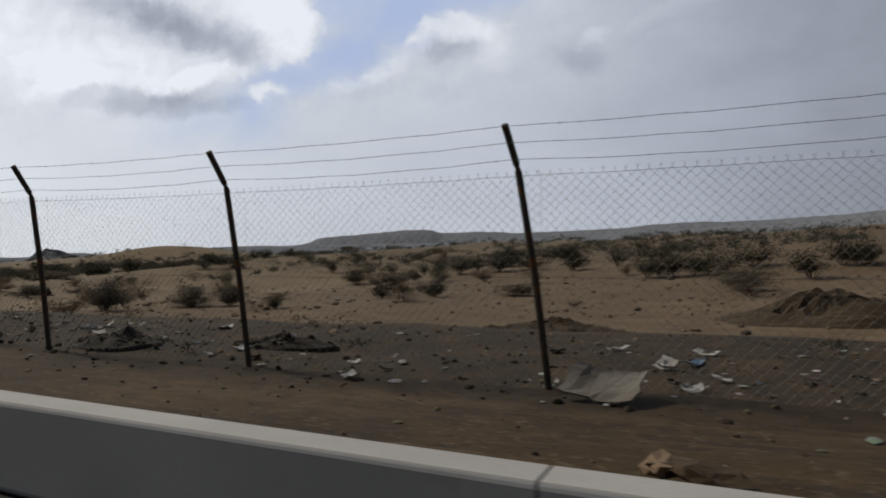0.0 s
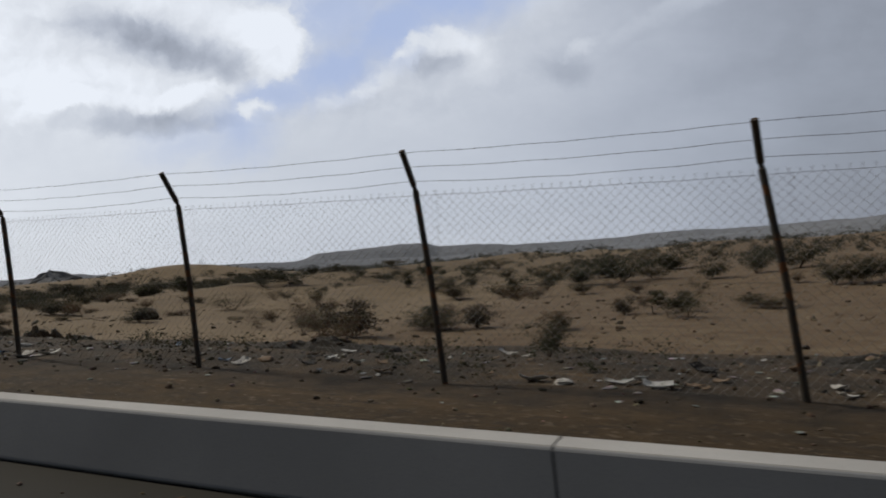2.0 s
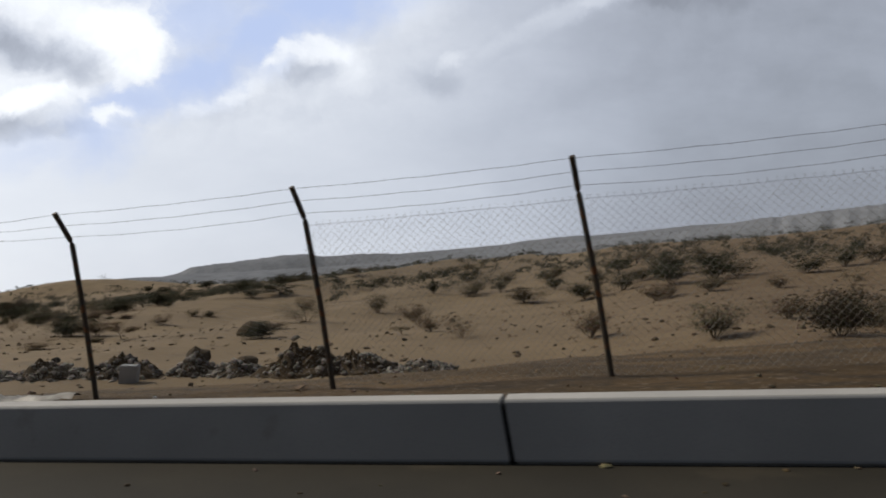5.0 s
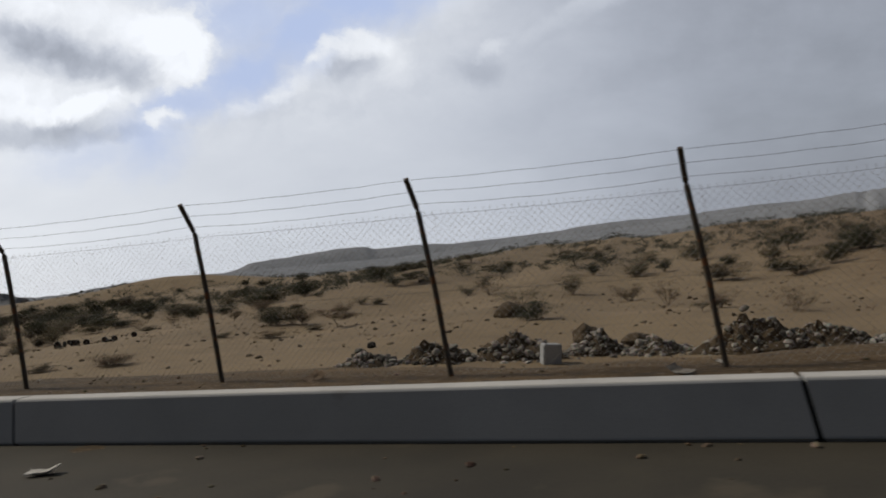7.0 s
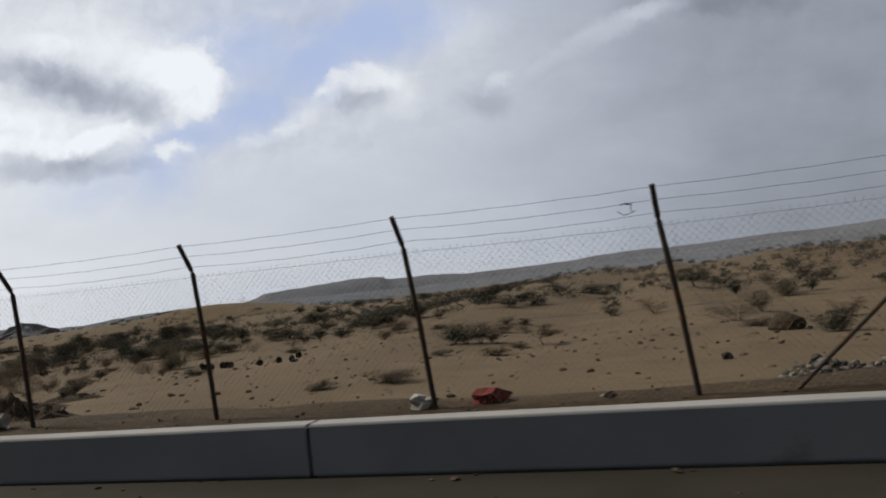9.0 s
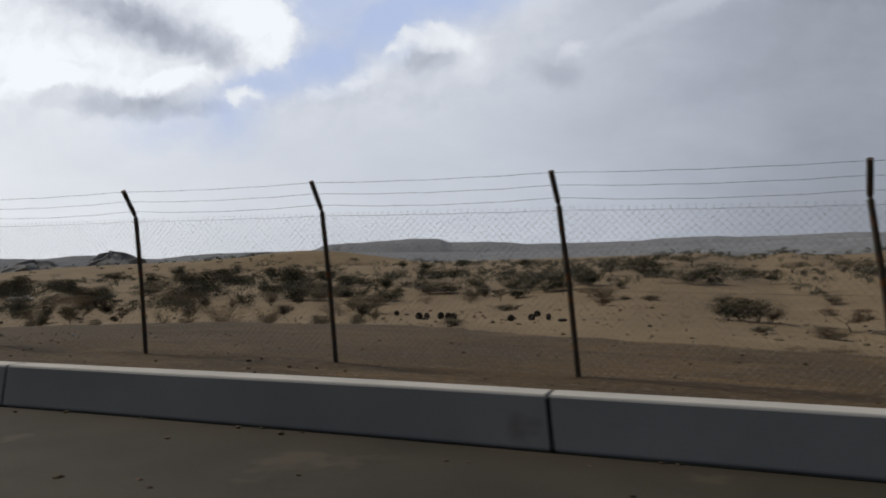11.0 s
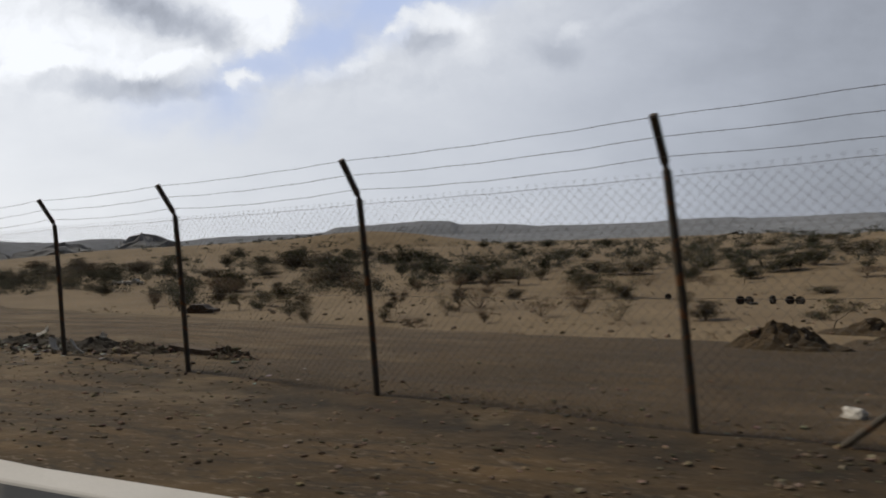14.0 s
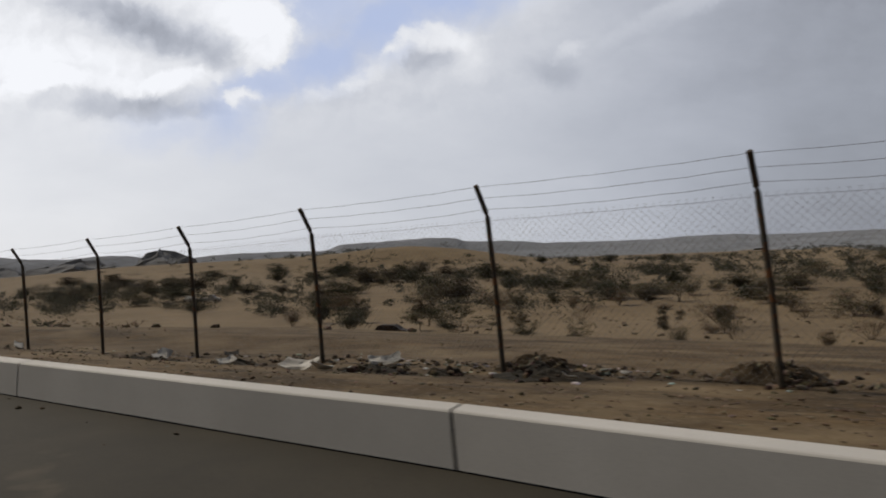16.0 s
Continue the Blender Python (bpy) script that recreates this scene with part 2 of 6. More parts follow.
def material(name, base, alt=None, scale=4.0, rough=0.9, metal=0.0, bump=0.3, fine=60.0, spots=None, spot_cover=0.55, spot_scale=2.0, spec=0.3, streak=None):
    """Two-scale procedural surface in object metres: broad tone, fine grain, optional stains."""
    m = bpy.data.materials.new(name)
    m.use_nodes = True
    nt = m.node_tree
    b = nt.nodes["Principled BSDF"]
    tc = nt.nodes.new("ShaderNodeTexCoord").outputs["Object"]

    def nz(sc, det=5.0):
        n = nt.nodes.new("ShaderNodeTexNoise")
        nt.links.new(tc, n.inputs["Vector"])
        n.inputs["Scale"].default_value, n.inputs["Detail"].default_value = sc, det
        return n.outputs[0]

    def ramp(v, lo, hi):
        r = nt.nodes.new("ShaderNodeMapRange")
        nt.links.new(v, r.inputs[0])
        r.inputs[1].default_value, r.inputs[2].default_value = lo, hi
        return r.outputs[0]

    def mix(f, c1, c2):
        n = nt.nodes.new("ShaderNodeMix")
        n.data_type = "RGBA"
        put(n.inputs[0], f)
        put(n.inputs[6], c1)
        put(n.inputs[7], c2)
        return n.outputs[2]
    alt = alt or tuple(c * 0.6 for c in base)
    big, small = nz(scale), nz(fine, 4.0)
    col = mix(ramp(big, 0.35, 0.65), (*base, 1), (*alt, 1))
    dark = tuple(c * 0.65 for c in base)
    half = nt.nodes.new("ShaderNodeMath")
    half.operation = "MULTIPLY"
    nt.links.new(ramp(small, 0.45, 0.7), half.inputs[0])
    half.inputs[1].default_value = 0.5
    col = mix(half.outputs[0], col, (*dark, 1))
    if spots:
        col = mix(ramp(nz(spot_scale, 6.0), spot_cover, spot_cover + 0.06), col, (*spots, 1))
    if streak:
        mp = nt.nodes.new("ShaderNodeMapping")
        nt.links.new(tc, mp.inputs[0])
        mp.inputs["Scale"].default_value = streak
        n = nt.nodes.new("ShaderNodeTexNoise")
        nt.links.new(mp.outputs[0], n.inputs["Vector"])
        n.inputs["Scale"].default_value, n.inputs["Detail"].default_value = 1.0, 6.0
        k = nt.nodes.new("ShaderNodeMath")
        k.operation = "MULTIPLY"
        nt.links.new(ramp(n.outputs[0], 0.5, 0.68), k.inputs[0])
        k.inputs[1].default_value = 0.7
        col = mix(k.outputs[0], col, (*[c * 0.5 for c in base], 1))
        k2 = nt.nodes.new("ShaderNodeMath")
        k2.operation = "MULTIPLY"
        nt.links.new(ramp(n.outputs[0], 0.45, 0.3), k2.inputs[0])
        k2.inputs[1].default_value = 0.5
        col = mix(k2.outputs[0], col, (*[c * 1.4 for c in base], 1))
    nt.links.new(col, b.inputs["Base Color"])
    b.inputs["Roughness"].default_value, b.inputs["Metallic"].default_value = rough, metal
    b.inputs["Specular IOR Level"].default_value = spec
    if bump:
        bp = nt.nodes.new("ShaderNodeBump")
        bp.inputs["Strength"].default_value, bp.inputs["Distance"].default_value = bump, 0.02
        nt.links.new(small, bp.inputs["Height"])
        nt.links.new(bp.outputs[0], b.inputs["Normal"])
    return m


M_STEEL = material("weathered_steel", (0.062, 0.058, 0.05), (0.09, 0.065, 0.042), 6.0, 0.6, 0.3, 0.2, 90.0, spots=(0.15, 0.065, 0.025), spot_cover=0.56, spot_scale=7.0)
M_WIRE = material("grey_wire", (0.26, 0.245, 0.225), (0.19, 0.175, 0.155), 8.0, 0.6, 0.0, 0.0)
M_CONC = material("cast_concrete", (0.33, 0.337, 0.348), (0.27, 0.276, 0.285), 0.9, 0.85, 0.0, 0.05, 150.0, spots=(0.2, 0.195, 0.185), spot_cover=0.66, spot_scale=1.1)
M_PALE = material("pale_concrete", (0.64, 0.62, 0.59), (0.54, 0.52, 0.49), 0.9, 0.85, 0.0, 0.05, 150.0, spots=(0.30, 0.285, 0.265), spot_cover=0.68, spot_scale=1.4)
# paler copy of the concrete for block tops, with sunlight painted in
M_TOPLIT = material("toplit_concrete", (0.52, 0.505, 0.48), (0.43, 0.418, 0.40), 1.2, 0.85, 0.0, 0.05, 120.0)
# barrier foot: shade and dirt at the base put into a darker colour
M_FOOT = material("shaded_dirty_concrete", (0.25, 0.245, 0.228), (0.18, 0.176, 0.162), 1.0, 0.85, 0.0, 0.25, 70.0)
M_JOINT = material("dark_joint", (0.03, 0.03, 0.028), None, 5.0, 0.95)
M_ROAD = material("dusty_asphalt", (0.036, 0.032, 0.0245), (0.052, 0.045, 0.033), 1.1, 0.9, 0.0, 0.12, 70.0, spots=(0.068, 0.057, 0.041), spot_cover=0.62, spot_scale=1.3)


def tone_road(m):
    """The first stretch is mixed darker, by the sheet's own attribute."""
    nt = m.node_tree
    b = nt.nodes["Principled BSDF"]
    dusty = b.inputs["Base Color"].links[0].from_socket
    at = nt.nodes.new("ShaderNodeAttribute")
    at.attribute_name = "road_tone"
    mx = nt.nodes.new("ShaderNodeMix")
    mx.data_type = "RGBA"
    put(mx.inputs[0], at.outputs["Fac"])
    mx.inputs[6].default_value = (0.021, 0.0195, 0.0155, 1)
    put(mx.inputs[7], dusty)
    nt.links.new(mx.outputs[2], b.inputs["Base Color"])


tone_road(M_ROAD)
M_MOUND = material("dumped_soil", (0.082, 0.056, 0.031), (0.055, 0.040, 0.024), 2.0, 0.95, 0.0, 0.8, 20.0)
M_DARK = material("burnt_soil", (0.028, 0.026, 0.022), (0.045, 0.037, 0.028), 3.0, 0.95, 0.0, 0.8, 20.0)
M_BARK = material("dry_bark", (0.16, 0.12, 0.085), None, 6.0, 0.9, 0.0, 0.3)
# distance haze is painted into both hill colours as a pale blue-grey
M_HILL = material("haze_tinted_rock", (0.265, 0.278, 0.305), (0.225, 0.238, 0.262), 0.012, 1.0, 0.0, 0.0, 0.05, spec=0.0)
M_ROCKHILL = material("haze_grey_rock_hill", (0.27, 0.275, 0.285), (0.21, 0.213, 0.22), 0.1, 1.0, 0.0, 0.0, 0.5, spec=0.0)
M_WHITE = material("dirty_white_sheet", (0.60, 0.58, 0.54), (0.38, 0.35, 0.30), 3.0, 0.7, 0.0, 0.3, 40.0)
M_GREY = material("dirty_grey_sheet", (0.24, 0.22, 0.19), (0.15, 0.13, 0.11), 3.0, 0.8, 0.0, 0.3, 40.0)
M_CARD = material("weathered_cardboard", (0.27, 0.19, 0.12), (0.17, 0.12, 0.08), 4.0, 0.9, 0.0, 0.3)
M_BLUE = material("faded_blue_plastic", (0.10, 0.17, 0.27), None, 3.0, 0.5)
M_RED = material("faded_red_cloth", (0.33, 0.06, 0.05), (0.2, 0.05, 0.04), 6.0, 0.9)
M_RUST = material("rusted_scrap", (0.085, 0.042, 0.028), (0.04, 0.028, 0.022), 5.0, 0.9, 0.1, 0.4)
M_RUBBER = material("black_rubber", (0.018, 0.017, 0.016), (0.03, 0.025, 0.02), 4.0, 0.8)
M_WRECK = material("burnt_car_metal", (0.035, 0.032, 0.03), (0.08, 0.045, 0.025), 1.5, 0.7, 0.4)
M_PAINT = material("dusty_white_paint", (0.5, 0.5, 0.48), (0.4, 0.38, 0.34), 1.0, 0.5)
M_GLASS = material("dark_window", (0.02, 0.022, 0.025), None, 1.0, 0.15, 0.0, 0.0)


def island_material(name, c1, c2, rough=0.9, thin=0.0):
    """Each loose piece of the mesh takes its own tone between two colours."""
    m = bpy.data.materials.new(name)
    m.use_nodes = True
    nt = m.node_tree
    b = nt.nodes["Principled BSDF"]
    g = nt.nodes.new("ShaderNodeNewGeometry")
    mx = nt.nodes.new("ShaderNodeMix")
    mx.data_type = "RGBA"
    nt.links.new(g.outputs["Random Per Island"], mx.inputs[0])
    mx.inputs[6].default_value, mx.inputs[7].default_value = (*c1, 1), (*c2, 1)
    tc = nt.nodes.new("ShaderNodeTexCoord")
    nz = nt.nodes.new("ShaderNodeTexNoise")
    nt.links.new(tc.outputs["Object"], nz.inputs["Vector"])
    nz.inputs["Scale"].default_value = 9.0
    m2 = nt.nodes.new("ShaderNodeMix")
    m2.data_type, m2.blend_type = "RGBA", "MULTIPLY"
    m2.inputs[0].default_value = 0.7
    nt.links.new(mx.outputs[2], m2.inputs[6])
    nt.links.new(nz.outputs["Color"], m2.inputs[7])
    nt.links.new(m2.outputs[2], b.inputs["Base Color"])
    b.inputs["Roughness"].default_value = rough
    b.inputs["Specular IOR Level"].default_value = 0.2
    if thin:
        tr = nt.nodes.new("ShaderNodeBsdfTranslucent")
        nt.links.new(m2.outputs[2], tr.inputs[0])
        ms = nt.nodes.new("ShaderNodeMixShader")
        ms.inputs[0].default_value = thin
        nt.links.new(b.outputs[0], ms.inputs[1])
        nt.links.new(tr.outputs[0], ms.inputs[2])
        nt.links.new(ms.outputs[0], nt.nodes["Material Output"].inputs[0])
    return m


def film_material():
    """Thin dusty clear plastic."""
    m = material("dusty_clear_plastic", (0.42, 0.41, 0.39), (0.30, 0.29, 0.27), 6.0, 0.35, 0.0, 0.2)
    nt = m.node_tree
    tp = nt.nodes.new("ShaderNodeBsdfTransparent")
    ms = nt.nodes.new("ShaderNodeMixShader")
    ms.inputs[0].default_value = 0.58
    nt.links.new(nt.nodes["Principled BSDF"].outputs[0], ms.inputs[1])
    nt.links.new(tp.outputs[0], ms.inputs[2])
    nt.links.new(ms.outputs[0], nt.nodes["Material Output"].inputs[0])
    return m


M_FILM = film_material()
M_SHEET = material("black_tarpaulin", (0.016, 0.016, 0.017), (0.03, 0.028, 0.026), 3.0, 0.55, 0.0, 0.3, 30.0)
M_BAG = material("crumpled_white_plastic", (0.40, 0.385, 0.36), (0.24, 0.225, 0.205), 9.0, 0.5, 0.0, 0.5, 30.0)
M_STONE = island_material("broken_stone", (0.07, 0.062, 0.05), (0.52, 0.48, 0.43))
M_CLOD = island_material("dark_clods", (0.03, 0.024, 0.016), (0.16, 0.12, 0.08))
M_BROWNSTONE = island_material("brown_stone", (0.08, 0.056, 0.033), (0.36, 0.28, 0.20))
M_LEAF = [island_material("dry_olive_leaf", (0.125, 0.108, 0.07), (0.235, 0.195, 0.125), thin=0.4),
          island_material("green_leaf", (0.046, 0.048, 0.027), (0.095, 0.092, 0.054), thin=0.3),
          island_material("brown_twig", (0.155, 0.112, 0.076), (0.29, 0.215, 0.14), thin=0.4),
          island_material("umber_leaf", (0.06, 0.05, 0.034), (0.125, 0.10, 0.066), thin=0.3)]
M_BELT = island_material("far_foliage", (0.07, 0.072, 0.054), (0.125, 0.12, 0.088), thin=0.35)
M_SCRAP = island_material("mixed_scraps", (0.10, 0.09, 0.08), (0.75, 0.73, 0.70))



def ground_material():
    """Brown verge soil running into paler plain sand, by the sheet's own sand attribute."""
    m = bpy.data.materials.new("desert_ground")
    m.use_nodes = True
    nt = m.node_tree
    b = nt.nodes["Principled BSDF"]
    tc = nt.nodes.new("ShaderNodeTexCoord").outputs["Object"]

    def nz(sc, det=6.0, stretch=(1, 1, 1), rough=0.6):
        mp = nt.nodes.new("ShaderNodeMapping")
        nt.links.new(tc, mp.inputs[0])
        mp.inputs["Scale"].default_value = stretch
        n = nt.nodes.new("ShaderNodeTexNoise")
        nt.links.new(mp.outputs[0], n.inputs["Vector"])
        n.inputs["Scale"].default_value, n.inputs["Detail"].default_value, n.inputs["Roughness"].default_value = sc, det, rough
        return n.outputs[0]

    def ramp(v, lo, hi, top=1.0):
        r = nt.nodes.new("ShaderNodeMapRange")
        nt.links.new(v, r.inputs[0])
        for q, x in enumerate((lo, hi, 0.0, top)):
            r.inputs[q + 1].default_value = x
        return r.outputs[0]

    def mix(f, c1, c2):
        n = nt.nodes.new("ShaderNodeMix")
        n.data_type = "RGBA"
        put(n.inputs[0], f)
        put(n.inputs[6], c1)
        put(n.inputs[7], c2)
        return n.outputs[2]
    soil = mix(ramp(nz(0.45), 0.38, 0.62), (0.096, 0.060, 0.025, 1), (0.068, 0.044, 0.020, 1))
    soil = mix(ramp(nz(1.0, 8.0, (0.35, 3.0, 1), 0.7), 0.51, 0.62, 0.8), soil, (0.045, 0.034, 0.023, 1))
    soil = mix(ramp(nz(1.0, 8.0, (0.22, 1.8, 1), 0.7), 0.48, 0.38, 0.7), soil, (0.145, 0.092, 0.042, 1))
    soil = mix(ramp(nz(2.6, 8.0, rough=0.7), 0.55, 0.68, 0.6), soil, (0.042, 0.034, 0.025, 1))
    soil = mix(ramp(nz(3.2, 8.0, (1, 2.6, 1), 0.75), 0.53, 0.60, 0.7), soil, (0.036, 0.029, 0.022, 1))
    soil = mix(ramp(nz(14.0, 4.0, (0.7, 1.4, 1)), 0.57, 0.66, 0.75), soil, (0.19, 0.145, 0.10, 1))
    # soil takes a darker tone where the sheet's own attribute is high
    soil_dark = nt.nodes.new("ShaderNodeAttribute")
    soil_dark.attribute_name = "soil_dark"
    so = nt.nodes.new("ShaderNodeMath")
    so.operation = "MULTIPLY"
    nt.links.new(soil_dark.outputs["Fac"], so.inputs[0])
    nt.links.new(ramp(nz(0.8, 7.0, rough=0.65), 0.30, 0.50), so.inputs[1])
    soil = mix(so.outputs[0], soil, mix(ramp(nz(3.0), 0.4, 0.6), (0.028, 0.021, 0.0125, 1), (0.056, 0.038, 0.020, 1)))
    sand = mix(ramp(nz(0.06), 0.38, 0.62), (0.215, 0.158, 0.092, 1), (0.172, 0.124, 0.072, 1))
    sand = mix(ramp(nz(0.22, 7.0, (1, 2.2, 1)), 0.54, 0.66, 0.6), sand, (0.145, 0.106, 0.068, 1))
    sand = mix(ramp(nz(0.05, 6.0, (1, 2.5, 1)), 0.56, 0.68, 0.5), sand, (0.25, 0.186, 0.112, 1))
    sand = mix(ramp(nz(1.4, 7.0, rough=0.7), 0.56, 0.68, 0.55), sand, (0.10, 0.072, 0.047, 1))
    umber = nt.nodes.new("ShaderNodeAttribute")
    umber.attribute_name = "umber"
    um = nt.nodes.new("ShaderNodeMath")
    um.operation = "MULTIPLY"
    nt.links.new(umber.outputs["Fac"], um.inputs[0])
    nt.links.new(ramp(nz(0.3, 7.0, (1, 1.8, 1), 0.65), 0.30, 0.58), um.inputs[1])
    sand = mix(um.outputs[0], sand, mix(ramp(nz(1.1, 6.0), 0.4, 0.62), (0.142, 0.093, 0.052, 1), (0.095, 0.061, 0.034, 1)))
    at = nt.nodes.new("ShaderNodeAttribute")
    at.attribute_name = "sand"
    ad = nt.nodes.new("ShaderNodeMath")
    ad.operation = "ADD"
    nt.links.new(at.outputs["Fac"], ad.inputs[0])
    nt.links.new(ramp(nz(0.55, 7.0, (1, 1.6, 1), 0.65), 0.3, 0.7, 0.7), ad.inputs[1])
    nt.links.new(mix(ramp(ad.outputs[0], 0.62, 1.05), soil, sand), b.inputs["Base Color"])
    b.inputs["Roughness"].default_value, b.inputs["Specular IOR Level"].default_value = 0.95, 0.25
    bp = nt.nodes.new("ShaderNodeBump")
    bp.inputs["Strength"].default_value, bp.inputs["Distance"].default_value = 0.6, 0.04
    nt.links.new(nz(7.0, 6.0, rough=0.7), bp.inputs["Height"])
    nt.links.new(bp.outputs[0], b.inputs["Normal"])
    return m


M_GROUND = ground_material()

# ---------- ground ----------
FK = np.array(FENCE)
GX = [-260, -185, -165, -150, -135, -122, -62, -48, 20]
GE = [10.5, 10.5, 10.5, 8.0, 3.0, 0.9, 0.9, 3.6, 4.2]      # level strip beyond the fence
GB = [-5.8, -5.9, -5.9, -5.6, -5.2, -5.0, -4.8, -3.4, -3.0]  # the plain below
GY = [0, 60, 90, 120, 150, 200, 280, 400, 700, 1500, 5000]
GF = [0, 0, -0.4, 0.4, 1.9, 3.6, 5.0, 6.6, 9.5, 16.0, 40.0]
BUMPS = [(-372, 352, 70, 26, 11.0), (-430, 420, 90, 40, 9.0), (40, 130, 60, 45, 5.5), (110, 300, 150, 90, 9.0), (-40, 420, 120, 60, 5.0), (-300, 300, 60, 30, 3.0), (-560, 370, 170, 70, 9.5)]


# the road climbs over the first two stretches, and its verge falls away towards the plain
RISE_X = [-400, -185, -165, -150, -126, -120, -104, -88, -75, -50, -25, 0, 25, 60, 120]
CLIMB = [0, 0, 0, 0, 0.0393, 0.041, 0.028, 0.0393, 0.039, 0.0437, 0.0437, 0.035, 0.035, 0, 0]
CROSSFALL = [0.009, 0.009, 0, 0, 0.0225, 0.021, 0.011, 0.0232, 0.021, 0.0162, 0.0162, 0.0162, 0.0162, 0.0162, 0.0162]
RX = np.arange(-400, 121, 1.0)
RZ = -np.cumsum(np.interp(RX, RISE_X, CLIMB))
RZ -= np.interp(0, RX, RZ)


def rise(x, y):
    return float(np.interp(x, RX, RZ)) - float(np.interp(x, RISE_X, CROSSFALL)) * (min(max(y, -12), 220) + 6.5)


def fence_point(k):
    lo, hi = (0, 1) if k < 0 else (74, 75) if k > 75 else (k, k)
    a, b = [Vector([float(np.interp(q, FK[:, 0], FK[:, i])) for i in (1, 2, 3)]) for q in (lo, hi)]
    p = a + (b - a) * (k - lo) if hi > lo else a
    return p + Vector((0, 0, rise(p.x, p.y)))


# front top edge of the barrier: x, y
BAR = np.array([(14, -4.10), (0.6, -3.62), (-5, -3.33), (-11, -3.10), (-17, -2.96), (-30, -2.88), (-45, -2.85), (-60, -3.40), (-72, -3.77), (-80, -3.90), (-88, -4.07),
                (-99, -4.63), (-105, -4.80), (-118, -5.45), (-135, -5.99), (-152, -6.58), (-160, -7.08), (-163, -7.35), (-168, -7.63), (-175, -7.49), (-183, -7.18), (-190, -6.36), (-195.3, -5.20), (-198, -4.59), (-202, -3.51), (-205.2, -2.66), (-207.4, -2.03), (-211, -1.11), (-216.2, 0.02), (-232, 3.52)])[::-1]


def barrier_y(x):
    return float(np.interp(x, BAR[:, 0], BAR[:, 1])) + float(np.interp(x, (-160, -110, -95, -60, -20), (0.27, 0.24, 0.09, 0.12, 0.08))) \
        + float(np.interp(x, (-213, -205, -155, -135, -119, -108, -100, -90, -80, -69), (-0.02, 0.05, 0.02, 0.06, 0.18, 0.30, 0.24, 0.17, 0.05, 0.0)))


def barrier_h(x):
    """The blocks stand a little lower on the later stretch."""
    return float(np.interp(x, (-205, -155, -119, -111, -91, -69, -42), (0.84, 0.89, 0.92, 0.975, 1.0, 0.95, 1.01)))


def fence_y(x):
    return float(np.interp(x, FK[::-1, 1], FK[::-1, 2]))


def fence_z(x):
    return float(np.interp(x, FK[::-1, 1], FK[::-1, 3]))


def smooth(t):
    t = min(1.0, max(0.0, t))
    return t * t * (3 - 2 * t)


def ground_z(x, y):
    return level_z(x, y) + rise(x, y)


def level_z(x, y):
    d = y - fence_y(x)
    e, b = float(np.interp(x, GX, GE)) + 0.6 * noise.noise(Vector((x * 0.22, 0, 3))), float(np.interp(x, GX, GB))
    n = noise.noise(Vector((x * 0.5, y * 0.8, 0))) * 0.035 + noise.noise(Vector((x * 1.7, y * 2.3, 4))) * 0.02
    swell = fence_z(x) * smooth((d + 2.0) / 1.7) * (1 - smooth((d - 1.0) / 2.5))
    tilt = float(np.interp(x, (-165, -135), (0.09, 0.0)))
    if d < e:
        return n * smooth((d + 4) / 2) + swell - tilt * max(0.0, d - 0.5)
    t = min(1.0, (d - e) / 16)
    brow = -tilt * (e - 0.5)
    z = brow + (b - brow) * (1 - (1 - t) ** 2) + float(np.interp(y, GY, GF)) * min(1.0, (d - e) / 40) + n + swell
    z += noise.noise(Vector((x * 0.06, y * 0.06, 9))) * 0.35 * t
    z -= 0.0082 * max(0.0, d - 8)
    if d > 10:
        for bx, by, rx, ry, h in BUMPS:
            z += h * math.exp(-((x - bx) / rx) ** 2 - ((y - by) / ry) ** 2)
    return z


def part(name, bm, mat, parent=None, label=""):
    me = bpy.data.meshes.new(name)
    bm.to_mesh(me)
    bm.free()
    for m in mat if isinstance(mat, list) else [mat]:
        me.materials.append(m)
    ob = new(name, me)
    if parent:
        ob.parent = parent
    if label:
        ob["label"] = label
    return ob


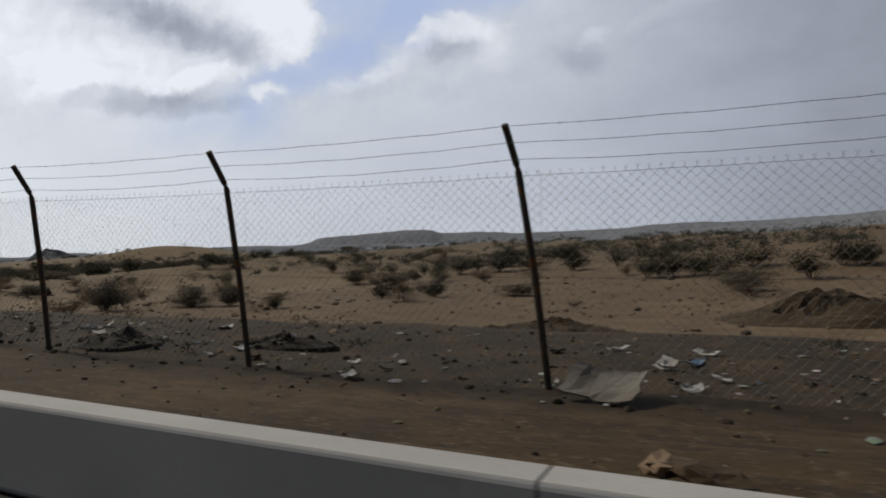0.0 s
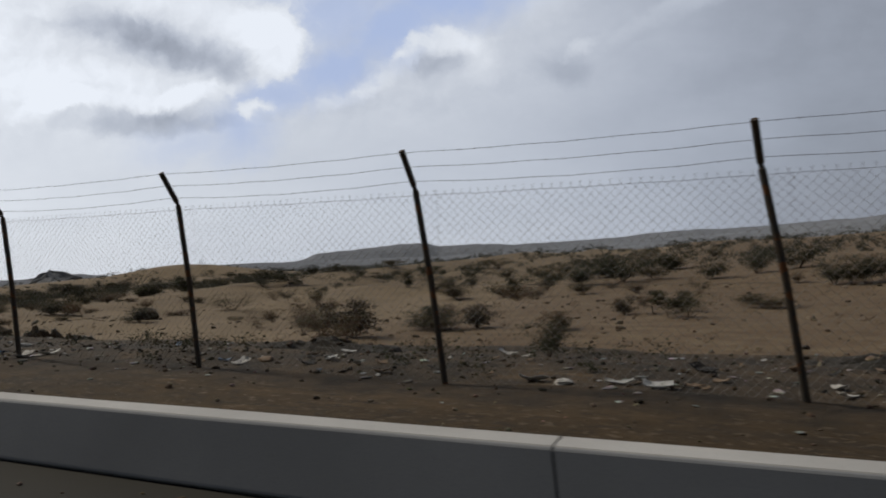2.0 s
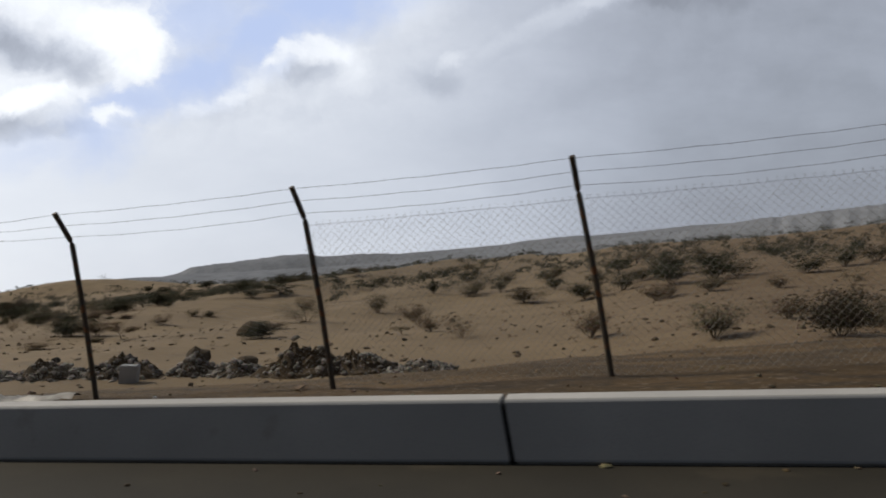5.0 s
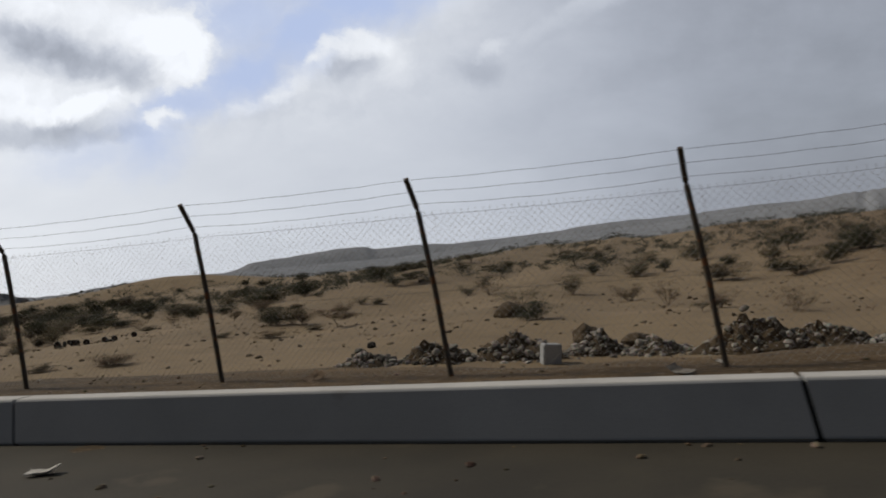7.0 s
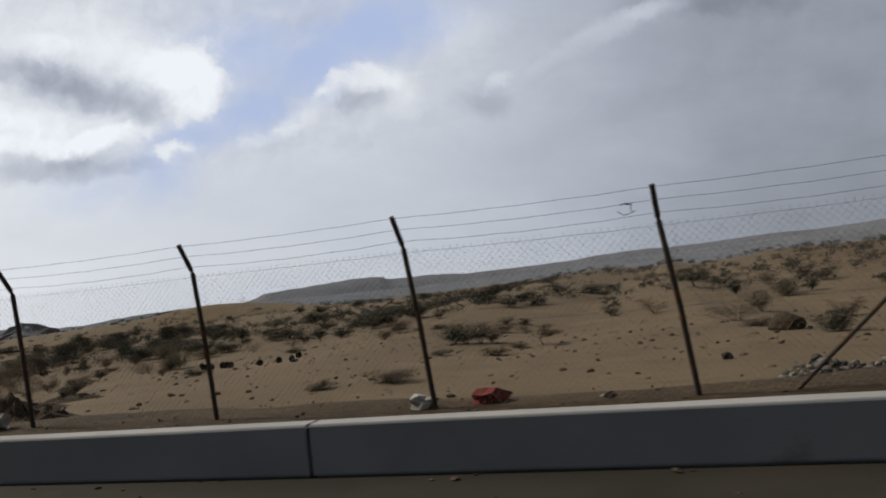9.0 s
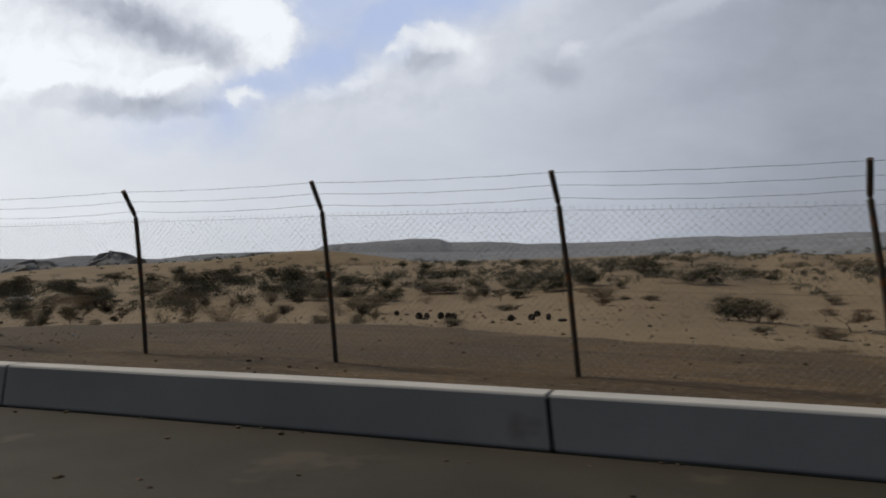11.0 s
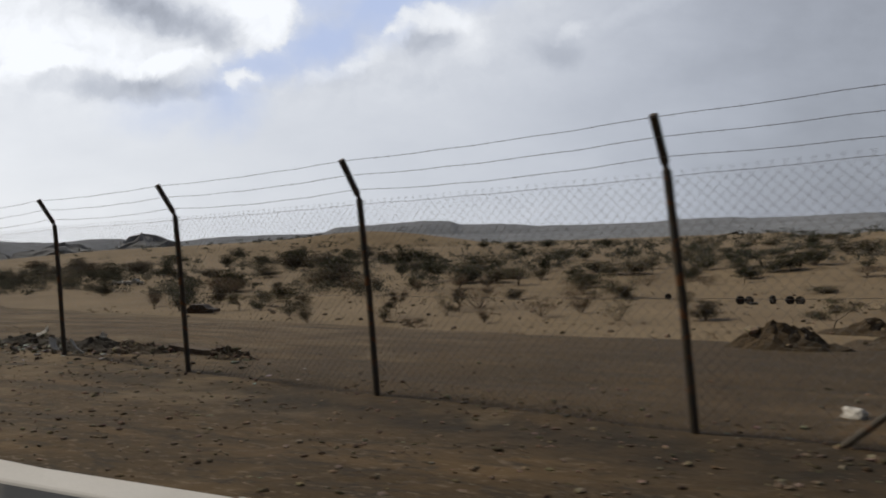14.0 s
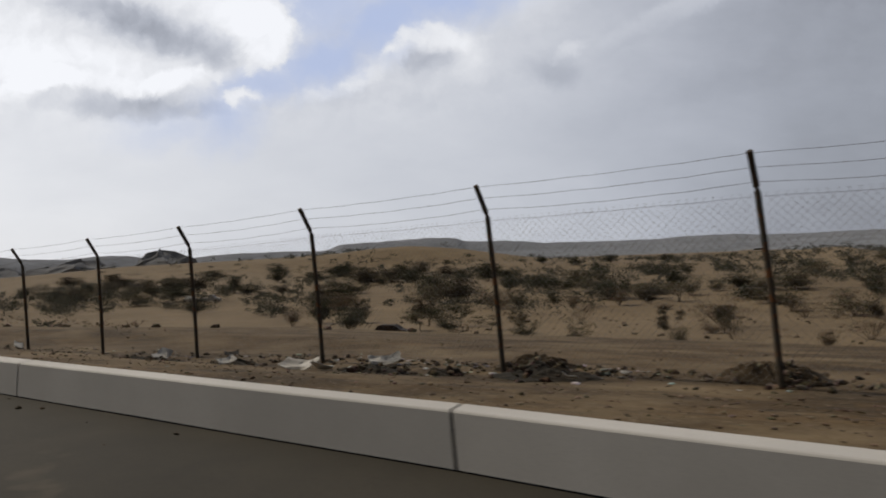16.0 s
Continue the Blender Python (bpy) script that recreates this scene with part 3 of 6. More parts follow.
def ground_sheet():
    xs = [-4500, -3000, -2000, -1300, -900, -700, -600, -520, -460] + list(np.arange(-420, -300, 8.0)) + list(np.arange(-300, -232, 3.0)) + list(np.arange(-232, 16, 0.6)) \
        + list(np.arange(16, 60, 4.0)) + list(np.arange(60, 260, 20.0)) + [300, 400, 600, 900, 1500, 3000, 4500]
    ys = [-4500, -1500, -400, -100, -40] + list(np.arange(-22, -11, 2.0)) + list(np.arange(-11, 14, 0.35)) + list(np.arange(14, 40, 1.2)) + list(np.arange(40, 120, 4)) \
        + list(np.arange(120, 480, 10)) + [520, 600, 700, 900, 1200, 1800, 2600, 4500]
    verts = [(x, y, ground_z(x, y)) for x in xs for y in ys]
    m = len(ys)
    faces = [(i * m + j, (i + 1) * m + j, (i + 1) * m + j + 1, i * m + j + 1) for i in range(len(xs) - 1) for j in range(m - 1)]
    me = bpy.data.meshes.new("ground")
    me.from_pydata(verts, [], faces)
    me.materials.append(M_GROUND)
    sand = me.attributes.new("sand", "FLOAT", "POINT")
    sand.data.foreach_set("value", [max(0.38 * smooth((-176 - x) / 14), smooth((y - fence_y(x) - float(np.interp(x, GX, GE)) + 0.4) / 4.0)) for x in xs for y in ys])
    # darker ground on two stretches, and a narrow strip along the later fence
    soil_dark = me.attributes.new("soil_dark", "FLOAT", "POINT")
    soil_dark.data.foreach_set("value", [smooth((x + 56) / 10) * (0.4 + 0.6 * smooth((y - fence_y(x) + 0.9) / 0.8)) + 0.6 * smooth((x + 190) / 14) * smooth((-138 - x) / 12) * smooth((y - barrier_y(x) - 0.6) / 1.2) + 0.95 * smooth((-160 - x) / 10) * math.exp(-((y - fence_y(x) + 0.55) / 0.28) ** 2) for x in xs for y in ys])
    umber = me.attributes.new("umber", "FLOAT", "POINT")
    umber.data.foreach_set("value", [0.85 * smooth((x + 74) / 34) for x in xs for y in ys])
    me.polygons.foreach_set("use_smooth", [True] * len(faces))
    return tagged(new("ground", me), "brown gravelly soil and pale desert sand plain", "ground", kind="structure")


ground_sheet()


def road_sheet():
    bm = bmesh.new()
    rows = []
    for x in np.arange(-260, 42, 2.0):
        y = barrier_y(x)
        rows.append([bm.verts.new((x, y + dy, z + rise(x, y + dy))) for dy, z in ((0.15, 0.012), (-1.0, 0.014), (-3.0, 0.03), (-7.5, 0.04), (-8.0, -0.02))])
    for a, b in zip(rows, rows[1:]):
        for j in range(4):
            bm.faces.new((a[j], a[j + 1], b[j + 1], b[j]))
    bmesh.ops.recalc_face_normals(bm, faces=bm.faces)
    road = part("road", bm, M_ROAD)
    road_tone = road.data.attributes.new("road_tone", "FLOAT", "POINT")
    road_tone.data.foreach_set("value", [0.25 + 0.75 * smooth((-46 - v.co.x) / 22) for v in road.data.vertices])
    tagged(road, "dusty dark asphalt road with sand and grit", "road", kind="structure")


road_sheet()


def hill_line(name, label, dist, az0, az1, profile, mat, depth, seed, rough):
    """A far rocky ridge: heights in degrees over bearings (left of +y)."""
    bm = bmesh.new()
    rows = []
    n = 520
    for i in range(n + 1):
        az = az0 + (az1 - az0) * i / n
        el = float(np.interp(az, [p[0] for p in profile], [p[1] for p in profile]))
        v = noise.noise(Vector((az * 0.45, seed, 0))) * 0.25 + noise.noise(Vector((az * 1.6, seed, 3))) * 0.16 + noise.noise(Vector((az * 5, seed, 5))) * 0.10
        el = max(0.05, el * (1 + rough * v * 2))
        top = dist * math.tan(radians(el))
        a = radians(az)
        dx, dy = -math.sin(a), math.cos(a)
        row = []
        for k, (dd, hh) in enumerate(((-depth * 0.5, -0.35), (-depth * 0.34, 0.25), (-depth * 0.16, 0.72), (0, 1.0), (depth * 0.4, 0.9), (depth, -0.2))):
            jig = 1 + 0.10 * noise.noise(Vector((az * 1.1, k * 2.0, seed)))
            row.append(bm.verts.new((-100 + dx * (dist + dd * jig), dy * (dist + dd * jig), top * hh * (jig if 0 < k < 3 else 1))))
        rows.append(row)
    for a, b in zip(rows, rows[1:]):
        for j in range(5):
            bm.faces.new((a[j], b[j], b[j + 1], a[j + 1]))
    bmesh.ops.recalc_face_normals(bm, faces=bm.faces)
    for fc in bm.faces:
        fc.smooth = True
    return tagged(part(name, bm, mat), label, "hill", kind="structure")


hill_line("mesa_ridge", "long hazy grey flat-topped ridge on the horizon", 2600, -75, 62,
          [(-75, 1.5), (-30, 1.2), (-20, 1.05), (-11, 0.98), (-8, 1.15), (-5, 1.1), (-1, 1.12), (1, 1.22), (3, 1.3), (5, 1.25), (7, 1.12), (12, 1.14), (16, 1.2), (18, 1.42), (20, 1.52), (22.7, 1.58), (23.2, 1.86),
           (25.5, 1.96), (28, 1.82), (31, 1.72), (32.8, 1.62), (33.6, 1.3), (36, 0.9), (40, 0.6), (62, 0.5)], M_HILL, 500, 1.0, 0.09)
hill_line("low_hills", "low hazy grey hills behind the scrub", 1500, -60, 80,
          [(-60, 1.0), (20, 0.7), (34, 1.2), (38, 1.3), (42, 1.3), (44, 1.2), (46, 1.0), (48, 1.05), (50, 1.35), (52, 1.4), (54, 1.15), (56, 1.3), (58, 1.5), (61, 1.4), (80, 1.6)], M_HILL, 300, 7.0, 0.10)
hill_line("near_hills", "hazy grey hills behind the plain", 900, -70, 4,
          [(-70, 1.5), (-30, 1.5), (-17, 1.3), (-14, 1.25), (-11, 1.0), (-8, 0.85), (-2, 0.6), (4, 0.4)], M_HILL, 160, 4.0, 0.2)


def rock_hill(x, y, w, h, seed):
    bm = bmesh.new()
    n, m = 30, 12
    rings = []
    for j in range(m):
        f = j / (m - 1)
        ring = []
        for i in range(n):
            a = 2 * math.pi * i / n
            r = w * 0.5 * (1 - f) ** 0.5 * (1.1 + 0.6 * noise.noise(Vector((math.cos(a) * 1.5, math.sin(a) * 1.5, seed + f))) + 0.25 * noise.noise(Vector((math.cos(a) * 4, math.sin(a) * 4, seed + f * 5))))
            z = h * f * (1 + 0.45 * noise.noise(Vector((math.cos(a) * 2, math.sin(a) * 2, seed + f * 3)))) - 2
            ring.append(bm.verts.new((x + r * math.cos(a), y + r * math.sin(a) * 0.7, z + ground_z(x, y))))
        rings.append(ring)
    for a, b in zip(rings, rings[1:]):
        for i in range(n):
            bm.faces.new((a[i], a[(i + 1) % n], b[(i + 1) % n], b[i]))
    bmesh.ops.remove_doubles(bm, verts=rings[-1], dist=0.5)
    bmesh.ops.recalc_face_normals(bm, faces=bm.faces)
    tagged(part("rock_hill", bm, M_ROCKHILL), "small rocky hill rising from the plain, greyed by painted haze", "hill", "rocky hills", kind="structure")


for q in ((-715, 508, 84, 25, 1), (-760, 458, 95, 17, 2), (-860, 500, 70, 13, 3), (-980, 520, 90, 18, 4), (-640, 640, 60, 14, 5), (-520, 470, 55, 11, 6)):
    rock_hill(*q)

# ---------- concrete barrier ----------
JOINTS = [13.0, 6.6, 0.8, -4.9, -10.8, -16.8, -23.0, -28.6, -34.1, -39.8, -45.0, -47.2, -53.0, -58.8, -64.6, -70.7, -76.15, -81.8, -88.3, -93.25, -99.5, -105.9, -111.95, -117.65,
          -122.1, -128.0, -133.2, -138.2, -143.2, -148.0, -151.7, -157.0, -163.0, -168.8, -175.4, -181.6, -187.4, -193.2, -199.1, -205.3, -210.9, -216.0, -222.0, -228.0]
SKEW = -0.12        # the block ends are cut a little out of square
BODY = [(-0.085, 0.035), (-0.083, 0.05), (-0.002, 0.395), (0.006, 0.405), (0.02, 0.411), (0.20, 0.411), (0.216, 0.396), (0.29, 0.035)]
CLEAN = [(-0.05, 0.03), (-0.048, 0.045), (-0.002, 0.395), (0.006, 0.405), (0.02, 0.411), (0.185, 0.411), (0.20, 0.396), (0.25, 0.03)]
FOOT = [(-0.068, -0.12), (-0.066, 0.036), (0.275, 0.036), (0.275, -0.12)]


def sweep(profile, x0, x1, slope0, slope1, inset):
    bm = bmesh.new()
    rows, n = [], 5
    for i in range(n + 1):
        row = []
        for dy, z in profile:
            f = i / n
            a = x0 - inset - slope0 * max(0, z) / 0.42 + SKEW * (z - 0.2)
            b = x1 + inset + slope1 * max(0, z) / 0.42 + SKEW * (z - 0.2)
            x = a + (b - a) * f
            wob = 0.004 * noise.noise(Vector((x * 1.3, dy * 9, z * 6)))
            dy = dy * float(np.interp(x, (-60, -48), (1.0, 1.25))) if dy < 0 else dy
            row.append(bm.verts.new((x, barrier_y(x) + dy + wob, ((z + wob) * barrier_h(x) if z > 0 else z) + rise(x, barrier_y(x) + dy))))
        rows.append(row)
    k = len(profile)
    for a, b in zip(rows, rows[1:]):
        for j in range(k):
            bm.faces.new((a[j], a[(j + 1) % k], b[(j + 1) % k], b[j]))
    bm.faces.new(rows[0][::-1])
    bm.faces.new(rows[-1])
    bmesh.ops.recalc_face_normals(bm, faces=bm.faces)
    return bm


for x0, x1 in zip(JOINTS, JOINTS[1:]):
    low = x0 == -45.0
    base = tagged(new("drain_kerb" if low else "concrete_barrier"), "low concrete kerb at a drain gap in the barrier" if low else "low grey cast-concrete road barrier block", "kerb" if low else "barrier",
                  "" if low else "concrete barrier blocks along the road")
    if low:
        part("kerb", sweep([(-0.05, -0.1), (-0.05, 0.045), (-0.03, 0.06), (0.30, 0.06), (0.32, -0.1)], x0 - 0.62, x1 + 0.45, 0, 0, 0.01), M_CONC, base)
        continue
    s0, s1 = (0.5 if x0 == -47.2 else 0.0), (0.65 if x1 == -45.0 else 0.0)
    x0, x1 = (x0 + 0.5 if s0 else x0), (x1 - 0.65 if s1 else x1)
    if x0 < -180:
        part("body", sweep(CLEAN, x0, x1, 0, 0, 0.013), M_PALE, base)
        part("foot", sweep([(-0.035, -0.12), (-0.033, 0.031), (0.235, 0.031), (0.235, -0.12)], x0, x1, 0, 0, 0.03), M_FOOT, base, "added dark concrete foot, base shade and dirt in its colour")
        part("joint_filler", sweep([(-0.02, -0.05), (0.02, 0.385), (0.2, 0.385), (0.22, -0.05)], x1 + 0.02, x1 - 0.02, 0, 0, 0.0), M_JOINT, base, "dark gap between two blocks")
        continue
    slit = 0.007 if x0 > -44 else 0.017
    part("body", sweep(BODY, x0, x1, s0, s1, slit), M_CONC, base)
    part("top", sweep([(0.012, 0.406), (0.022, 0.4145), (0.198, 0.4145), (0.208, 0.406)], x0, x1, s0, s1, slit), M_TOPLIT, base, "added pale top strip, sunlight painted in its colour")
    part("foot", sweep(FOOT, x0, x1, s0, s1, 0.026), M_FOOT, base, "added dark concrete foot, base shade and dirt in its colour")
    if not s1:
        part("joint_filler", sweep([(-0.05, -0.05), (0.02, 0.38), (0.19, 0.38), (0.24, -0.05)], x1 + 0.02, x1 - 0.02, 0, 0, 0.0), M_JOINT, base, "dark gap between two blocks")

# ---------- fence ----------
LEANS, ARM, HEAD, ELBOW = (0.232, 0.195, 0.185), 0.20, 2.25, 1.91


def tube(bm, pts, r, sides=8, cap=True, taper=1.0):
    rings = []
    for i, p in enumerate(pts):
        d = (pts[min(i + 1, len(pts) - 1)] - pts[max(i - 1, 0)]).normalized()
        u = d.orthogonal().normalized() if abs(d.z) < 0.9 else Vector((1, 0, 0)).cross(d).normalized()
        w = d.cross(u)
        rr = r * (1 + (taper - 1) * i / max(1, len(pts) - 1))
        rings.append([bm.verts.new(p + rr * (math.cos(t) * u + math.sin(t) * w)) for t in [2 * math.pi * q / sides for q in range(sides)]])
    for a, b in zip(rings, rings[1:]):
        for q in range(sides):
            bm.faces.new((a[q], a[(q + 1) % sides], b[(q + 1) % sides], b[q]))
    if cap and sides > 3:
        bm.faces.new(rings[0][::-1])
        bm.faces.new(rings[-1])


def mesh_of(bm, name, mat):
    me = bpy.data.meshes.new(name)
    bm.to_mesh(me)
    bm.free()
    me.materials.append(mat)
    return me


fence = tagged(new("fence"), "chain-link fence on dark rusty steel posts with three barbed wires", "fence")


def post_mesh(r, LEAN):
    bm = bmesh.new()
    pts = [Vector((0, 0, -0.5)), Vector((-LEAN * 0.46, 0, ELBOW * 0.5)), Vector((-LEAN * 0.91, 0, ELBOW - 0.04)), Vector((-LEAN * 0.94, -0.02, ELBOW + 0.02)), Vector((-LEAN * 1.06, -ARM, HEAD))]
    tube(bm, pts, r, 10)
    return mesh_of(bm, "post", M_STEEL)


def panel_mesh():
    """Woven diamonds, 3 m wide, from the ground to the elbow, with twisted barbs along the top."""
    p, top, r = 0.0425, 1.83, 0.00125
    n, rows = int(3.0 / p), int(top / p)
    verts, faces = [], []
    ring = [(-0.6, 1.0), (1.0, 0.0), (-0.6, -1.0)]

    def strand(a, b, r):
        d = (b - a).normalized()
        u = Vector((0, -1, 0))
        w = d.cross(u)
        k = len(verts)
        verts.extend(tuple(e + r * (c * u + s * w)) for e in (a, b) for c, s in ring)
        faces.extend((k + s, k + s + 1, k + 4 + s, k + 3 + s) for s in range(2))

    for i in range(n + 1):
        pts = []
        for j in range(rows + 1):
            side = 1 if (j + i) % 2 else -1
            pts.append(Vector((-(i * p + side * p * 0.5), 0.004 * side, top - (rows - j) * p)))
        for a, b in zip(pts, pts[1:]):
            strand(a, b, r)
        if (rows + i) % 2:
            strand(pts[-1], pts[-1] + Vector((0.003, 0.0, 0.026)), r)
            strand(pts[-1] + Vector((0.003, 0.0, 0.014)), pts[-1] + Vector((-0.011, 0.0, 0.042)), r * 0.8)
            strand(pts[-1] + Vector((0.0, 0.0, 0.014)), pts[-1] + Vector((0.013, 0.0, 0.042)), r * 0.8)
    me = bpy.data.meshes.new("mesh_panel")
    me.from_pydata(verts, [], faces)
    me.materials.append(M_WIRE)
    return me


def wire_mesh(sag, r, barbs):
    bm = bmesh.new()
    pts = [Vector((-3.0 * t / 10, 0, -sag * 4 * (t / 10) * (1 - t / 10) + 0.004 * math.sin(t * 2.3))) for t in range(11)]
    pts[-1].z = 0
    tube(bm, pts, r, 4, False)
    for i in range(1, barbs):
        c = Vector((-i * 3.0 / barbs, 0, -sag * 4 * (i / barbs) * (1 - i / barbs)))
        d = Vector((0.004, 0.006, 0.012)) if i % 2 else Vector((-0.004, 0.006, 0.012))
        tube(bm, [c - d, c + d], 0.0016, 3, False)
    return mesh_of(bm, "wire", M_WIRE)


POST, THICK = [post_mesh(0.031, q) for q in LEANS], [post_mesh(0.039, q) for q in LEANS]
bm = bmesh.new()
tube(bm, [Vector((0.02, -0.05, -0.3)), Vector((-0.06, -0.02, 0.4)), Vector((-0.14, -0.01, 0.62)), Vector((-0.19, 0.0, 0.85)), Vector((-0.205, 0.0, 1.5)), Vector((-0.215, -0.03, 2.2))], 0.034, 10)
STUMP = mesh_of(bm, "post", M_STEEL)
PANEL = panel_mesh()
WIRES = [wire_mesh(s, 0.0026, 20) for s in (0.02, 0.03, 0.04)]
LINE = wire_mesh(0.008, 0.002, 0)


def brace_mesh(reach):
    bm = bmesh.new()
    tube(bm, [Vector((0, 0, 1.74)), Vector((reach, 0.02, -0.15))], 0.022, 8)
    return mesh_of(bm, "brace", M_STEEL)


BRACES = {14: (brace_mesh(-1.75), brace_mesh(2.1)), 35: (brace_mesh(-2.12), brace_mesh(2.2)), 59: (brace_mesh(-2.0), brace_mesh(2.4))}
bm = bmesh.new()
tube(bm, [Vector((-0.09, -0.02, 0)), Vector((0.09, -0.02, 0))], 0.008, 6)
BRACKET = mesh_of(bm, "wire_bracket", M_STEEL)



def lean_at(k):
    return LEANS[0 if k < 19 else 1 if k < 46 else 2]


def wire_point(k, i):
    """Where wire i meets post k; at the broken post the three run together."""
    s = (0.90, 0.84, 0.78)[i] if k == BROKEN else (0.93, 0.55, 0.16)[i]
    d = fence_point(k + 1) - fence_point(k)
    turn = Euler((0, 0, math.atan2(-d.y, -d.x))).to_matrix()
    out = 0.3 if k == BROKEN else 1.0
    return fence_point(k) + turn @ Vector((-lean_at(k) * (0.93 + 0.13 * s), (-ARM * s - 0.035) * out, ELBOW + (HEAD - ELBOW) * s))


def span_matrix(p, q):
    d = q - p
    return Matrix.Translation(p) @ Euler((0, math.atan2(d.z, d.xy.length), math.atan2(-d.y, -d.x))).to_matrix().to_4x4() @ Matrix.Diagonal((d.length / 3.0, 1, 1, 1))


def slumped_panel(low, high):
    """A panel torn from its line wire: its top falls from one end to the other."""
    me = PANEL.copy()
    me.name = "mesh_panel"
    for v in me.vertices:
        t = min(1.0, max(0.0, -v.co.x / 3.0))
        k = low + (high - low) * t ** 0.45
        v.co.y += 0.10 * math.sin(v.co.x * 4 + v.co.z * 3) * (1 - t)
        v.co.z *= k
    return me


BROKEN = 22
SLUMPED = {22: slumped_panel(0.25, 1.0), 21: slumped_panel(0.3, 0.25), 20: slumped_panel(1.0, 0.3)}
for k in range(-3, 80):
    a, b = fence_point(k), fence_point(k + 1)
    d = b - a
    rot = Euler((0, 0, math.atan2(-d.y, -d.x))).to_matrix().to_4x4()
    rnd = random.Random(k * 7 + 3)
    seg = 0 if k < 19 else 1 if k < 46 else 2
    LEAN = LEANS[seg]
    po = new("post", STUMP if k == BROKEN else (THICK if k in (14, 35, 59) else POST)[seg])
    po.parent = fence
    po.matrix_basis = Matrix.Translation(a) @ rot @ Euler((radians(rnd.uniform(-0.8, 0.8)), radians(rnd.uniform(-0.3, 0.3)), radians(rnd.uniform(-3, 3)))).to_matrix().to_4x4()
    if k in (14, 35, 59):
        br = new("brace", BRACES[k][0])
        br.parent = po
        br.matrix_basis = Matrix.Translation((-LEAN * 0.85, 0, 0))
        back = a - fence_point(k - 1)
        br = new("brace", BRACES[k][1])
        br.parent = po
        br.matrix_basis = Matrix.Translation((-LEAN * 0.85, 0, 0)) @ Euler((0, 0, math.atan2(-back.y, -back.x) - math.atan2(-d.y, -d.x))).to_matrix().to_4x4()
        for s in (0.95, 0.62, 0.27, -0.35):
            br = new("wire_bracket", BRACKET)
            br.parent = po
            br.matrix_basis = Matrix.Translation((-LEAN * (0.93 + 0.13 * s), -ARM * max(s, 0), ELBOW + (HEAD - ELBOW) * s))
    pa = new("mesh_panel", SLUMPED[k] if k in SLUMPED else PANEL)
    pa.parent = fence
    pa.matrix_basis = span_matrix(a + Vector((-0.1, 0.04, 0.0)), b + Vector((-0.1, 0.04, 0.0)))
    for i, w in enumerate(WIRES):
        ob = new("barbed_wire", w)
        ob.parent = fence
        ob.matrix_basis = span_matrix(wire_point(k, i), wire_point(k + 1, i))
    for z in (1.83, 0.95) if k not in SLUMPED else ():
        ob = new("line_wire", LINE)
        ob.parent = fence
        ob.matrix_basis = span_matrix(a + rot @ Vector((-LEAN * 0.93 * z / ELBOW, 0.034, z)), b + rot @ Vector((-LEAN * 0.93 * z / ELBOW, 0.034, z)))

TREES_A = [  # x, y, width, height
    (1, 61, 6.7, 2.9), (-10, 91, 8.5, 4.8), (-12, 49, 1.8, 0.7), (-15, 97, 3.4, 1.8), (-15, 183, 9.0, 5.0), (-20, 60, 4.5, 1.3),
    (-26, 47, 3.5, 1.8), (-28, 89, 4.0, 2.5), (-29, 52, 2.6, 1.6), (-30, 214, 9.0, 5.0), (-33, 36, 1.6, 0.9), (-33, 70, 1.9, 1.3),
    (-34, 39, 1.8, 1.2), (-34, 66, 1.5, 0.8), (-36, 92, 4.3, 1.8), (-36, 148, 9.0, 3.4), (-41, 103, 3.6, 1.4), (-42, 39, 4.8, 1.3),
    (-43, 155, 9.0, 5.0), (-44, 94, 5.1, 2.2), (-45, 47, 4.2, 1.8), (-45, 29, 4.3, 1.9), (-47, 132, 9.0, 5.0), (-49, 200, 9.0, 5.0),
]
TREES_B = [  # x, y, width, height
    (-50, 90, 5.6, 2.5), (-51, 129, 7.0, 2.5), (-52, 38, 4.9, 2.3), (-52, 87, 4.8, 2.5), (-54, 174, 7.5, 4.7), (-55, 156, 6.9, 3.6),
    (-60, 144, 6.6, 3.5), (-69, 139, 4.9, 2.6), (-71, 112, 6.7, 2.9), (-72, 177, 9.0, 4.1), (-72, 55, 3.2, 2.3), (-73, 202, 9.0, 5.0),
    (-77, 65, 3.6, 1.9), (-79, 60, 1.7, 0.9), (-81, 145, 5.1, 3.3), (-82, 77, 3.1, 2.9), (-84, 181, 9.0, 4.1), (-87, 92, 4.6, 2.5),
    (-87, 143, 7.7, 3.4), (-88, 138, 6.1, 2.8), (-95, 181, 6.5, 2.6), (-96, 103, 4.8, 3.4), (-96, 141, 3.8, 3.3), (-100, 221, 9.0, 4.4),
]
